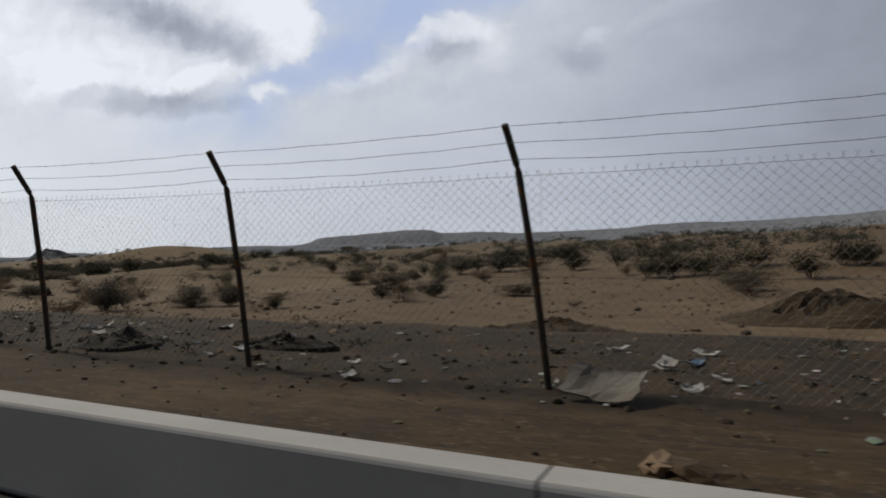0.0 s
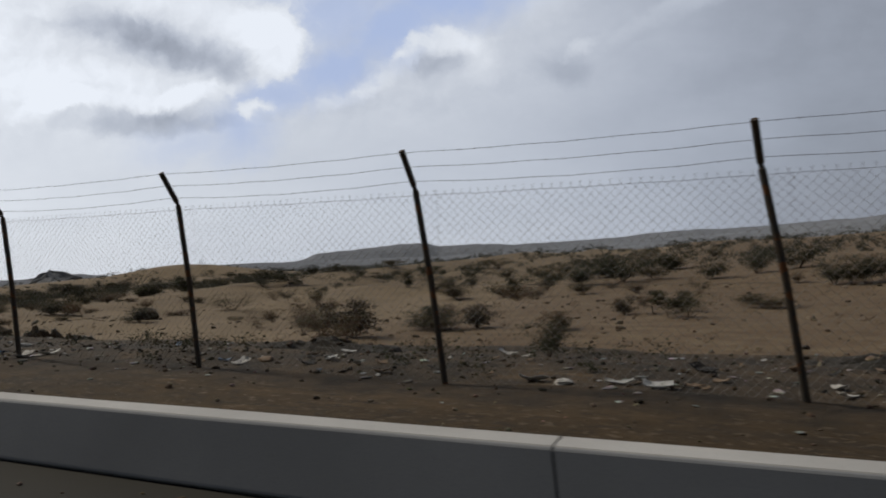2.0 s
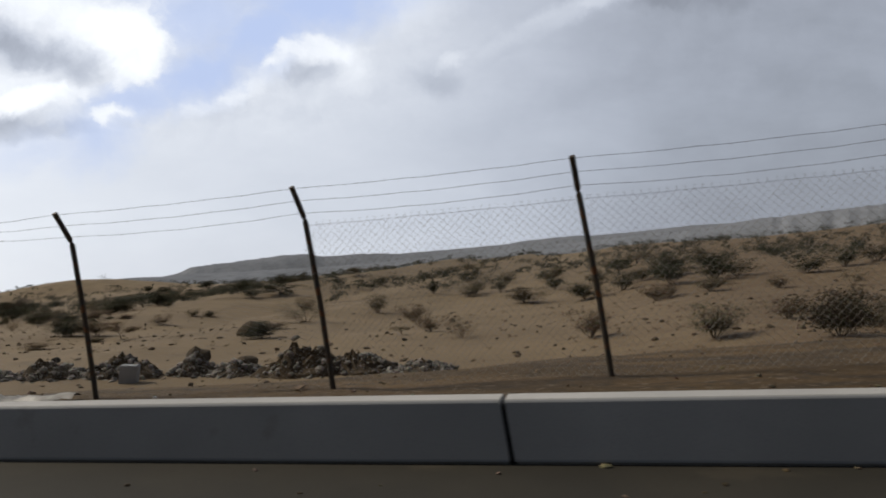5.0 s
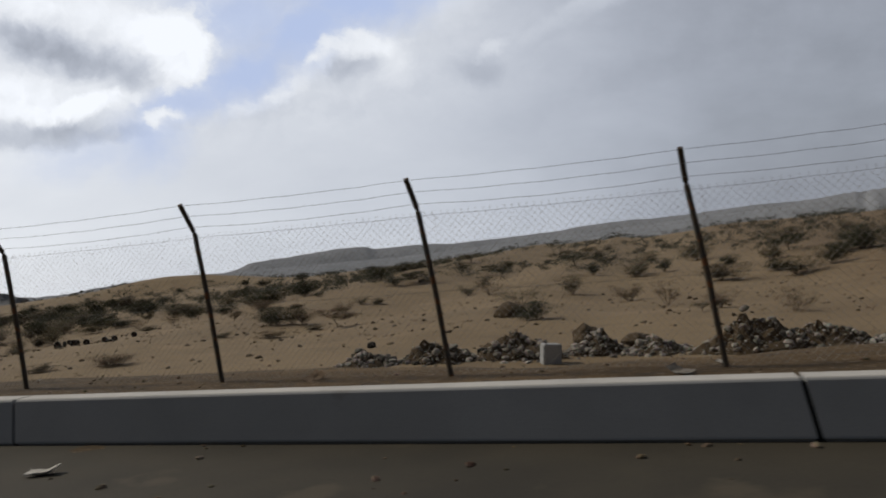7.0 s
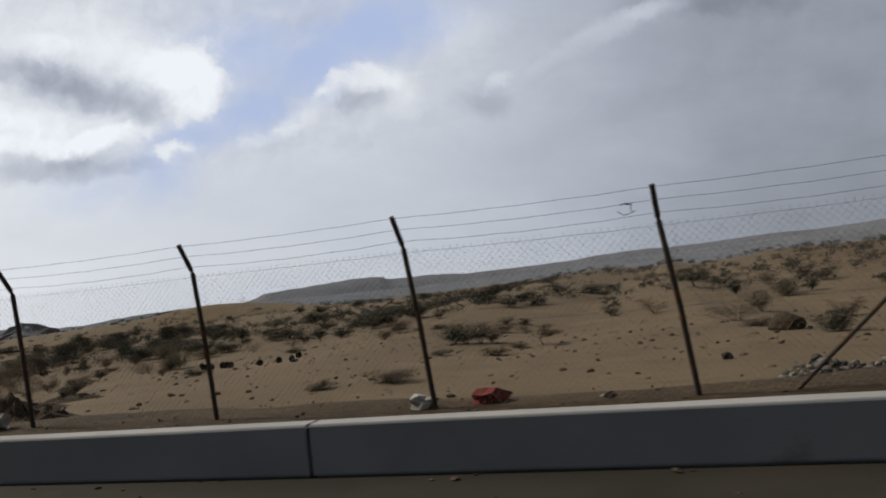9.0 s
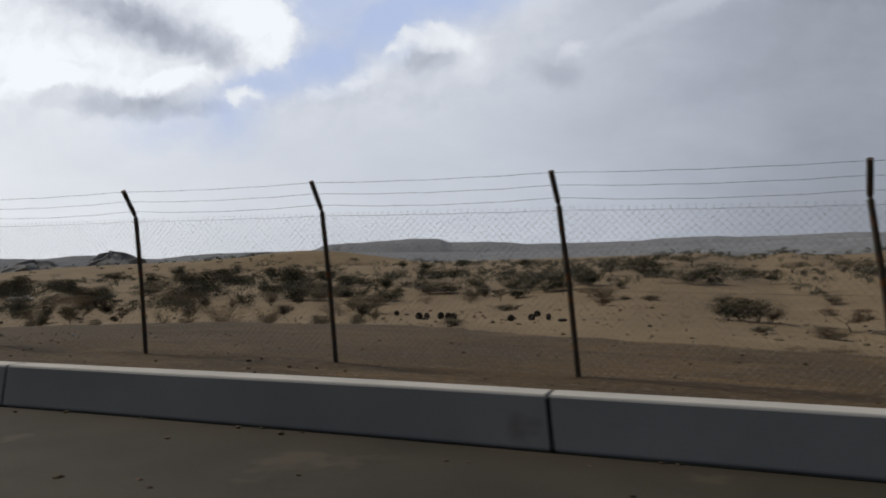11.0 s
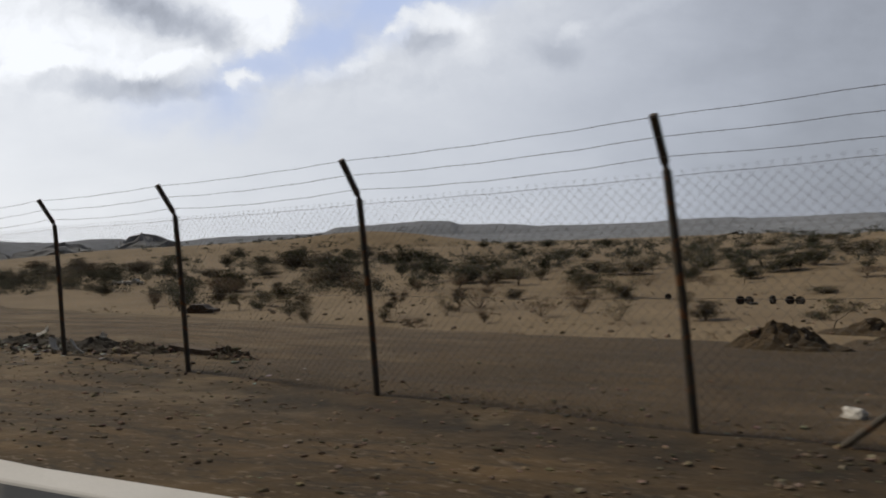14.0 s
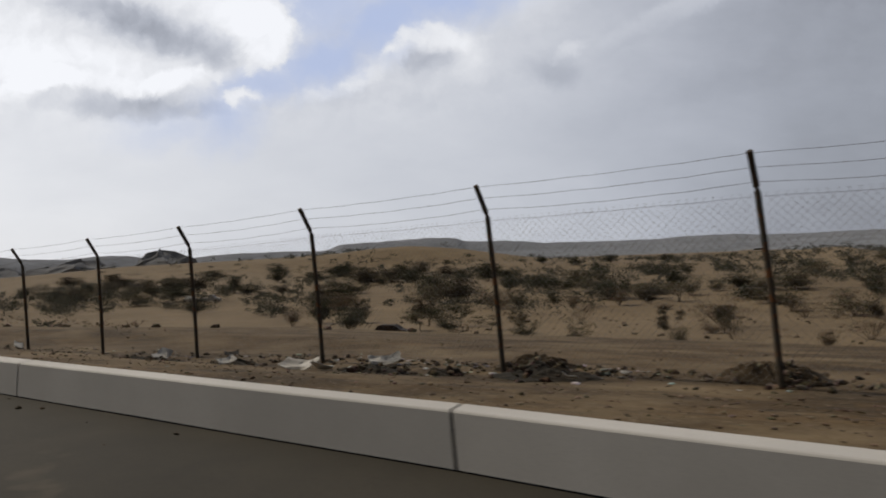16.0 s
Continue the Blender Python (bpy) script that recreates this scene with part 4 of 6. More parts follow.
TREES_C = [  # x, y, width, height
    (-100, 72, 4.4, 0.9), (-100, 199, 9.0, 2.8), (-101, 85, 6.6, 2.9), (-102, 168, 7.7, 3.2), (-111, 110, 4.5, 2.6), (-116, 241, 9.0, 5.0),
    (-119, 125, 4.5, 2.7), (-124, 75, 5.1, 2.9), (-126, 185, 9.0, 4.9), (-127, 73, 2.8, 0.7), (-128, 64, 4.3, 1.1), (-130, 209, 9.0, 3.8),
    (-131, 42, 4.7, 1.2), (-132, 79, 4.5, 2.4), (-134, 112, 4.4, 1.4), (-134, 98, 4.7, 1.8), (-134, 63, 2.5, 0.8), (-135, 78, 9.0, 3.6),
    (-136, 39, 2.9, 0.8), (-137, 111, 4.0, 1.7), (-139, 192, 6.9, 5.0), (-140, 154, 8.3, 5.0), (-144, 147, 6.9, 3.6), (-147, 231, 9.0, 5.0),
]
TREES_D = [  # x, y, width, height
    (-148, 106, 4.4, 1.1), (-151, 157, 7.4, 5.0), (-152, 107, 3.0, 0.9), (-154, 163, 9.0, 5.0), (-154, 95, 4.4, 1.7), (-156, 107, 6.3, 2.5),
    (-156, 131, 4.5, 1.9), (-157, 205, 5.6, 5.0), (-158, 192, 6.9, 5.0), (-159, 112, 4.1, 1.6), (-164, 172, 9.0, 2.9), (-166, 142, 5.3, 2.8),
    (-166, 62, 3.7, 1.2), (-166, 221, 9.0, 3.5), (-168, 131, 6.5, 5.0), (-168, 90, 4.2, 1.1), (-172, 50, 3.4, 2.5), (-172, 144, 9.0, 5.0),
    (-172, 130, 9.0, 3.8), (-174, 229, 9.0, 5.0), (-175, 122, 6.2, 3.2), (-177, 115, 3.4, 2.4), (-177, 137, 6.2, 3.2), (-178, 169, 7.7, 3.0),
]
TREES_E = [  # x, y, width, height
    (-183, 114, 4.2, 2.0), (-184, 145, 7.6, 4.0), (-184, 78, 2.8, 1.9), (-185, 228, 9.0, 5.0), (-186, 125, 5.5, 3.4), (-189, 179, 9.0, 5.0),
    (-189, 59, 3.5, 2.1), (-189, 338, 9.0, 5.0), (-190, 257, 9.0, 5.0), (-192, 115, 4.0, 2.1), (-194, 93, 6.3, 4.6), (-195, 67, 3.7, 2.6),
    (-195, 153, 7.9, 5.0), (-197, 89, 3.1, 2.3), (-197, 138, 9.0, 5.0), (-198, 62, 3.9, 2.4), (-200, 91, 4.8, 2.9), (-201, 100, 4.4, 2.8),
    (-202, 111, 7.4, 2.6), (-202, 138, 8.5, 3.0), (-202, 56, 2.0, 1.7), (-205, 148, 8.3, 2.6), (-205, 47, 2.2, 1.4), (-205, 123, 8.2, 5.0),
]
TREES_F = [  # x, y, width, height
    (-208, 222, 9.0, 5.0), (-209, 62, 2.4, 2.5), (-209, 75, 6.3, 4.4), (-210, 5, 0.5, 0.3), (-210, 139, 3.9, 2.8), (-210, 69, 3.0, 1.3),
    (-212, 6, 0.5, 0.3), (-213, 55, 2.2, 2.0), (-215, 7, 0.5, 0.4), (-215, 130, 5.8, 5.0), (-216, 118, 7.1, 5.0), (-218, 103, 3.7, 1.0),
    (-218, 8, 0.7, 0.7), (-218, 196, 7.1, 4.7), (-220, 52, 2.6, 2.7), (-222, 133, 7.8, 2.1), (-223, 124, 9.0, 5.0), (-225, 109, 4.8, 3.0),
    (-227, 58, 2.7, 1.9), (-227, 88, 3.9, 2.5), (-228, 125, 6.8, 4.1), (-232, 105, 2.9, 2.6), (-234, 70, 3.2, 1.9), (-234, 138, 9.0, 4.1),
]
TREES_G = [  # x, y, width, height
    (-237, 172, 7.9, 3.1), (-237, 245, 9.0, 4.5), (-238, 67, 3.2, 2.0), (-239, 96, 4.2, 3.9), (-240, 129, 5.7, 4.8), (-241, 151, 5.5, 2.1),
    (-242, 75, 3.5, 2.9), (-242, 203, 9.0, 3.0), (-242, 68, 3.3, 2.3), (-244, 106, 9.0, 5.0), (-247, 150, 7.6, 2.4), (-250, 65, 4.9, 3.1),
    (-261, 171, 7.9, 2.5), (-262, 118, 7.8, 5.0), (-264, 74, 3.6, 2.8), (-268, 132, 8.5, 5.0), (-271, 98, 7.6, 4.0), (-275, 106, 9.0, 5.0),
    (-294, 144, 9.0, 5.0), (-307, 185, 9.0, 5.0), (-308, 161, 9.0, 5.0), (-309, 202, 7.6, 4.0), (-341, 133, 9.0, 5.0), (-341, 154, 9.0, 5.0),
]
TREES_H = [  # x, y, width, height
    (-62, 112, 9.0, 4.2), (-55, 116, 8.5, 4.4), (-48, 110, 9.0, 4.6), (-41, 112, 9.0, 4.5), (-36, 118, 8.0, 4.2), (-27, 112, 9.0, 4.4), (-20, 116, 8.5, 4.6),
    (2, 100, 9.0, 4.8), (8, 84, 8.0, 4.0), (-14, 120, 9.0, 4.5), (14, 96, 9.0, 4.6),
    (-4, 92, 8.5, 4.6), (-60, 46, 5.0, 2.4),
    (-342, 123, 9.0, 5.0), (-358, 151, 9.0, 5.0), (-361, 137, 9.0, 5.0), (-368, 122, 9.0, 4.4), (-373, 148, 9.0, 5.0), (-377, 136, 9.0, 5.0),
]

BUSHES_A = [  # x, y, width, height
    (-422.1, 151.3, 7.4, 3.7), (-385.6, 134.7, 8.1, 4), (-368.1, 125.8, 6, 4.2), (-396.8, 153.6, 10.8, 4.5), (-380, 147.2, 8.5, 4.7), (-372.2, 149.4, 10.1, 4.7),
    (-363.2, 148.1, 8.2, 4.9), (-355.7, 146.9, 9.7, 5.2), (-367, 170.9, 11, 4.6), (-305.1, 101, 5.5, 3.3), (-337.9, 153.1, 6.4, 4.8), (-328.7, 147.6, 7.7, 2.8),
    (-373.1, 222.1, 9, 4.5), (-318.9, 149.3, 6.1, 2.3), (-264, 81.2, 5.6, 4.4), (-282.6, 111.2, 6.7, 4.5), (-277.1, 110.7, 8.7, 4.9), (-258.5, 82.9, 4.1, 2.9),
]
BUSHES_B = [  # x, y, width, height
    (-322.1, 198.9, 11.5, 4.8), (-367, 259.7, 15.1, 4.5), (-299.5, 190.9, 10.7, 3.6), (-271, 141.3, 10.5, 4.6), (-338.5, 264.2, 8.6, 4.4), (-244.3, 75.9, 3.3, 2.2),
    (-240.1, 75.9, 2.8, 2.5), (-241.4, 107.8, 3.8, 2.4), (-229.2, 64.5, 2.4, 2.1), (-286.2, 201.1, 7.3, 3.3), (-283.6, 222.3, 7.9, 3.9), (-249.7, 152.4, 6.6, 3.3),
    (-226.8, 134.1, 3.3, 2.8), (-254.6, 145.6, 5.2, 3.9), (-250.6, 247.3, 8.2, 2.9), (-283.4, 295.6, 7.6, 3), (-254.5, 301.7, 10, 3.5),
]
BUSHES_C = [  # x, y, width, height
    (-252.1, 91.3, 3.8, 3.1), (-328.7, 262.3, 12, 5.5), (-306.6, 237.5, 13.5, 3.6), (-297.1, 249.6, 9.3, 3.2), (-335.1, 309.5, 5.8, 2.3), (-237.1, 114.4, 3.3, 2),
    (-214, 59.8, 2.4, 2.5), (-209.4, 67.9, 2, 2.6), (-220.8, 112.6, 3.1, 2.1), (-243.8, 172.1, 10.9, 3.1), (-257, 159.3, 7.5, 2.4), (-372.3, 268.5, 16, 4.8),
    (-358.9, 228, 14, 3.7), (-380.1, 290.3, 8.6, 5.2), (-440.7, 264.9, 17.2, 4), (-390.7, 192, 12.5, 3.8), (-494, 228.3, 16, 4.9), (-480, 240.3, 14, 4.9),
    (-425, 194.9, 13.7, 4.1), (-425.1, 294, 12.2, 5.5), (-265.8, 284.2, 10, 3), (-219, 150, 5.2, 3.9), (-225.9, 201.7, 10.4, 2.8), (-233.2, 341.6, 11.3, 4),
]
BUSHES_D = [  # x, y, width, height
    (-295.3, 129.5, 7.9, 2.2), (-257.2, 119.2, 9.1, 5), (-308, 176.7, 11.9, 5.2), (-309.5, 197.1, 12.9, 4.3), (-181.5, 58.8, 3.6, 1.8), (-209.5, 91.1, 4.2, 1.6),
    (-273.1, 185.7, 9.8, 5.4), (-228.7, 122.1, 8, 2.7), (-192.5, 89.4, 2.9, 2), (-274.7, 210.7, 8.6, 3), (-222.7, 135.6, 8, 2), (-206, 146.2, 7.3, 2.9),
    (-185.2, 130.2, 4.5, 2.6),
]
BUSHES_E = [  # x, y, width, height
    (-46.2, 33.1, 4.3, 2.6), (-40.4, 41.1, 3.5, 1.8), (-33.3, 38.3, 1.8, 1), (-72.7, 114.5, 6.8, 3), (-27.6, 48.4, 2.9, 2), (-46.2, 133.3, 7.2, 4.2),
    (-35.4, 145.5, 9, 3.1), (0.4, 67.3, 6.5, 2.3), (-21.5, 66.4, 4.2, 1), (-62.7, 121.5, 5.8, 2.1), (-331.5, 256.7, 9, 4.2), (-163.6, 138.3, 6.4, 4),
    (-94.8, 59.9, 4.4, 1.8), (-43.5, 40, 4, 1.6), (-31.4, 52.2, 2.7, 1.3), (-27.1, 54.6, 3.6, 1.8),
]

# ---------- trees and shrubs ----------


def leaf_cloud(rnd, centres, count, spread, size):
    """Loose small leaf blades round the given centres."""
    verts, faces = [], []
    for _ in range(count):
        c, w = rnd.choice(centres)
        p = c + Vector((rnd.gauss(0, 1) * spread * w, rnd.gauss(0, 1) * spread * w, rnd.gauss(0, 1) * spread * 0.55 * w))
        u = Vector((rnd.gauss(0, 1), rnd.gauss(0, 1), rnd.gauss(0, 0.5))).normalized()
        v = u.orthogonal().normalized()
        s = size * rnd.uniform(0.5, 1.5)
        k = len(verts)
        verts += [tuple(p - u * s), tuple(p + v * s * 0.45), tuple(p + u * s), tuple(p - v * s * 0.45)]
        faces.append((k, k + 1, k + 2, k + 3))
    return verts, faces


def make_tree(kind, seed):
    """Unit tree: one metre wide and high, base at the origin. kind 0 umbrella tree, 1 round shrub, 2 bare spreading shrub, 3 low cushion, 4 dense bush."""
    rnd = random.Random(seed)
    bm = bmesh.new()
    tips = []
    if kind == 0:
        trunks = rnd.choice((1, 2, 2, 3))
        for _ in range(trunks):
            lean = Vector((rnd.uniform(-0.12, 0.12), rnd.uniform(-0.12, 0.12), rnd.uniform(0.28, 0.42)))
            tube(bm, [Vector((0, 0, -0.12)), lean * 0.5 + Vector((rnd.uniform(-0.02, 0.02), 0, 0)), lean], 0.014, 6, False, 0.65)
            for _ in range(rnd.choice((4, 5))):
                a = rnd.uniform(0, 6.28)
                r = rnd.uniform(0.2, 0.45)
                e = Vector((r * math.cos(a), r * math.sin(a), rnd.uniform(0.42, 0.9)))
                mid = lean.lerp(e, 0.5) + Vector((0, 0, -0.05))
                tube(bm, [lean, mid, e], 0.007, 5, False, 0.35)
                tips += [(e, 1.0), (mid.lerp(e, 0.5), 0.8), (e + Vector((rnd.uniform(-0.12, 0.12), rnd.uniform(-0.12, 0.12), 0.02)), 1.0)]
        verts, faces = leaf_cloud(rnd, tips, 3800, 0.085, 0.017)
    elif kind == 1:
        for _ in range(12):
            a, r = rnd.uniform(0, 6.28), rnd.uniform(0.08, 0.42)
            e = Vector((r * math.cos(a), r * math.sin(a), rnd.uniform(0.35, 0.9)))
            tube(bm, [Vector((0, 0, -0.1)), e * 0.5 + Vector((0, 0, -0.04)), e], 0.0055, 4, False, 0.4)
            tips += [(e, 1.0), (e * 0.72, 1.1), (e * 0.45, 0.9)]
        verts, faces = leaf_cloud(rnd, tips, 3800, 0.085, 0.0155)
    elif kind == 2:
        for _ in range(26):
            a, r = rnd.uniform(0, 6.28), rnd.uniform(0.15, 0.5)
            e = Vector((r * math.cos(a), r * math.sin(a), rnd.uniform(0.35, 1.0)))
            mid = e * 0.5 + Vector((rnd.uniform(-0.05, 0.05), rnd.uniform(-0.05, 0.05), -0.05))
            tube(bm, [Vector((0, 0, -0.1)), mid, e], 0.0036, 4, False, 0.3)
            tips += [(e, 0.8), (mid.lerp(e, 0.4), 0.8)]
        verts, faces = leaf_cloud(rnd, tips, 2600, 0.085, 0.0135)
    elif kind == 4:
        for _ in range(15):
            a, r = rnd.uniform(0, 6.28), rnd.uniform(0.06, 0.42)
            e = Vector((r * math.cos(a), r * math.sin(a), rnd.uniform(0.3, 0.92)))
            tube(bm, [Vector((0, 0, -0.1)), e * 0.5 + Vector((0, 0, -0.04)), e], 0.0065, 4, False, 0.4)
            tips += [(e, 1.0), (e * 0.74, 1.1), (e * 0.5, 0.9)]
        verts, faces = leaf_cloud(rnd, tips, 6000, 0.085, 0.017)
    else:
        for _ in range(16):
            a, r = rnd.uniform(0, 6.28), rnd.uniform(0.05, 0.42)
            e = Vector((r * math.cos(a), r * math.sin(a), rnd.uniform(0.25, 0.75)))
            tube(bm, [Vector((r * 0.4 * math.cos(a), r * 0.4 * math.sin(a), -0.1)), e], 0.0055, 4, False, 0.4)
            tips += [(e, 1.0), (e * 0.6, 1.2)]
        verts, faces = leaf_cloud(rnd, tips, 3200, 0.08, 0.02)
    wood = mesh_of(bm, "trunk", M_BARK)
    me = bpy.data.meshes.new("crown")
    me.from_pydata(verts, [], faces)
    return wood, me


LOOK = {0: ("tree", "small umbrella-shaped desert tree with sparse olive crown", "tree", "desert trees"),
        1: ("shrub", "round dry olive desert shrub on sand", "shrub", "desert shrubs"),
        2: ("shrub", "bare brown twiggy desert shrub on sand", "shrub", "twiggy desert shrubs"),
        3: ("shrub", "low dark cushion of dry scrub on sand", "shrub", "low desert scrub"),
        4: ("bush", "dense dark olive desert bush on sand", "bush", "desert bushes")}
KINDS = {}
for kind in range(5):
    for v in range(3):
        wood, crown = make_tree(kind, kind * 10 + v)
        KINDS[kind, v] = (wood, {})
        for mi, m in enumerate(M_LEAF):
            c = crown.copy()
            c.materials.append(m)
            KINDS[kind, v][1][mi] = c


def plant(x, y, w, h, kind, leaf, rnd):
    wood, crowns = KINDS[kind, rnd.randrange(3)]
    name, label, cat, group = LOOK[kind]
    base = tagged(new(name), label, cat, group)
    base.matrix_basis = Matrix.Translation((x, y, ground_z(x, y))) @ Euler((0, 0, rnd.uniform(0, 6.28))).to_matrix().to_4x4() @ Matrix.Diagonal((w, w, h, 1))
    for nm, me in (("trunk" if kind == 0 else "stem", wood), ("crown", crowns[leaf])):
        o = new(nm, me)
        o.parent = base


rnd = random.Random(11)
for x, y, w, h in TREES_A + TREES_B + TREES_C + TREES_D + TREES_E + TREES_F + TREES_G + TREES_H:
    if y < 15:
        continue
    ratio = h / w
    if y > 120:
        kind, leaf = rnd.choice((0, 1, 1, 1, 3)), rnd.choice((0, 1, 1))
    elif ratio < 0.38:
        kind, leaf = 3, rnd.choice((0, 2))
    elif ratio > 0.62:
        kind, leaf = rnd.choice((0, 1, 2, 2, 1, 1)), rnd.choice((0, 2, 2, 1))
    else:
        kind, leaf = rnd.choice((1, 1, 2, 2, 1, 0)), rnd.choice((0, 2, 2))
    if w > 8 and y < 100:
        for dx, dy in ((0, 0), (1.6, 1.0), (-1.8, 0.6)):
            plant(x + dx, y + dy, w * 0.8, h * 0.8, 1, 1, rnd)
        continue
    if y < 121 and x > -64 and h > 3.9:
        kind, leaf = 1, 1
    plant(x + rnd.uniform(-0.5, 0.5), y + rnd.uniform(-0.5, 0.5), w * rnd.uniform(1.0, 1.35), min(h, 3.6) * rnd.uniform(0.9, 1.1), kind, leaf, rnd)


for x, y, w, h in BUSHES_A + BUSHES_B + BUSHES_C + BUSHES_D + BUSHES_E:
    kind = 0 if y < 78 and h / w > 0.65 else 4
    plant(x, y, w * 1.1, h * 1.1, kind, rnd.choice((1, 3, 3) if y < 120 else (1, 1, 3)), rnd)
for x, y, w, h in ((-42.6, 2.2, 0.85, 0.5), (-11.6, 2.4, 0.7, 0.5), (-24.5, 2.6, 0.9, 0.5)):
    plant(x, y, w, h, 1, 1, rnd)


def far_scrub():
    """The belt of scrub towards the horizon."""
    r = random.Random(5)
    verts, faces = [], []
    for q in range(2650):
        y = 140 + 340 * r.random() ** 1.2
        x = r.uniform(-420, 120) - (y - 140) * r.uniform(-0.2, 1.0)
        if q > 2300:
            x, y = r.uniform(-420, -225), r.uniform(90, 190)
        if x < -255:
            y -= 45 * r.random()
        dens = noise.noise(Vector((x * 0.012, y * 0.015, 2)))
        if r.random() > 0.55 + dens:
            continue
        w, h = r.uniform(2.5, 8.0), r.uniform(1.2, 4.0)
        z = ground_z(x, y)
        cs = [(Vector((x + r.uniform(-0.4, 0.4) * w, y + r.uniform(-0.4, 0.4) * w, z + h * r.uniform(0.25, 0.85))), 1.0) for _ in range(7)]
        v, f = leaf_cloud(r, cs, 240 if y < 210 else 120, w * 0.11, 0.17 if y < 210 else 0.23)
        k = len(verts)
        verts += v
        faces += [tuple(i + k for i in q) for q in f]
    me = bpy.data.meshes.new("far_scrub")
    me.from_pydata(verts, [], faces)
    me.materials.append(M_BELT)
    tagged(new("far_scrub", me), "belt of grey-green scrub trees towards the horizon", "scrub", kind="stuff")


far_scrub()


def weeds():
    """Low green and dry weeds among the rubbish along the first stretch of fence."""
    r = random.Random(18)
    verts, faces = [], []
    for _ in range(300):
        x = r.uniform(-52, 10)
        y = fence_y(x) + 0.2 + 3.6 * r.random()
        if noise.noise(Vector((x * 0.16, y * 0.3, 6))) < r.uniform(-0.25, 0.25):
            continue
        z, w = ground_z(x, y), r.uniform(0.12, 0.38)
        cs = [(Vector((x + r.uniform(-w, w), y + r.uniform(-w, w) * 0.6, z + w * r.uniform(0.1, 0.7))), 1.0) for _ in range(5)]
        v, f = leaf_cloud(r, cs, 120, w * 0.26, 0.017)
        k = len(verts)
        verts += v
        faces += [tuple(i + k for i in q) for q in f]
    me = bpy.data.meshes.new("weeds")
    me.from_pydata(verts, [], faces)
    me.materials.append(M_LEAF[1])
    tagged(new("weeds", me), "low green weeds among rubbish along the fence", "weeds", kind="stuff")


weeds()


def tufts():
    r = random.Random(8)
    verts, faces = [], []
    for _ in range(4600):
        x, y = r.uniform(-320, 40), 12 + 130 * r.random() ** 1.3
        thick = 1.0 if x > -62 else 0.35
        if r.random() > thick * (0.45 + noise.noise(Vector((x * 0.03, y * 0.05, 1)))):
            continue
        z, w = ground_z(x, y), r.uniform(0.15, 0.55)
        cs = [(Vector((x + r.uniform(-w, w), y + r.uniform(-w, w), z + w * r.uniform(0.1, 0.5))), 1.0) for _ in range(4)]
        v, f = leaf_cloud(r, cs, 46, w * 0.28, 0.045)
        k = len(verts)
        verts += v
        faces += [tuple(i + k for i in q) for q in f]
    me = bpy.data.meshes.new("dry_tufts")
    me.from_pydata(verts, [], faces)
    me.materials.append(M_LEAF[2])
    tagged(new("dry_tufts", me), "small dry brown tufts scattered over the sand", "tufts", kind="stuff")


tufts()

# ---------- stones, rubble and soil heaps ----------


def stone_data(rnd, c, s, flat=0.7):
    """A broken stone: a distorted low ball with hard edges."""
    t = 0.5 * (1 + 5 ** 0.5)
    ico = [(-1, t, 0), (1, t, 0), (-1, -t, 0), (1, -t, 0), (0, -1, t), (0, 1, t), (0, -1, -t), (0, 1, -t), (t, 0, -1), (t, 0, 1), (-t, 0, -1), (-t, 0, 1)]
    tri = [(0, 11, 5), (0, 5, 1), (0, 1, 7), (0, 7, 10), (0, 10, 11), (1, 5, 9), (5, 11, 4), (11, 10, 2), (10, 7, 6), (7, 1, 8), (3, 9, 4), (3, 4, 2), (3, 2, 6), (3, 6, 8), (3, 8, 9),
           (4, 9, 5), (2, 4, 11), (6, 2, 10), (8, 6, 7), (9, 8, 1)]
    turn = Euler([rnd.uniform(0, 6.28) for _ in range(3)]).to_matrix()
    sc = Vector((rnd.uniform(0.6, 1.3), rnd.uniform(0.6, 1.3), rnd.uniform(0.5, 1.0)))
    vs = []
    for p in ico:
        v = turn @ (Vector(p) * rnd.uniform(0.38, 0.62) * sc)
        vs.append(tuple(c + Vector((v.x * s, v.y * s, v.z * s * flat))))
    return vs, tri


def joined(name, pieces, mat, parent=None):
    verts, faces = [], []
    for v, f in pieces:
        k = len(verts)
        verts += v
        faces += [tuple(i + k for i in q) for q in f]
    me = bpy.data.meshes.new(name)
    me.from_pydata(verts, [], faces)
    me.materials.append(mat)
    ob = new(name, me)
    if parent:
        ob.parent = parent
    return ob


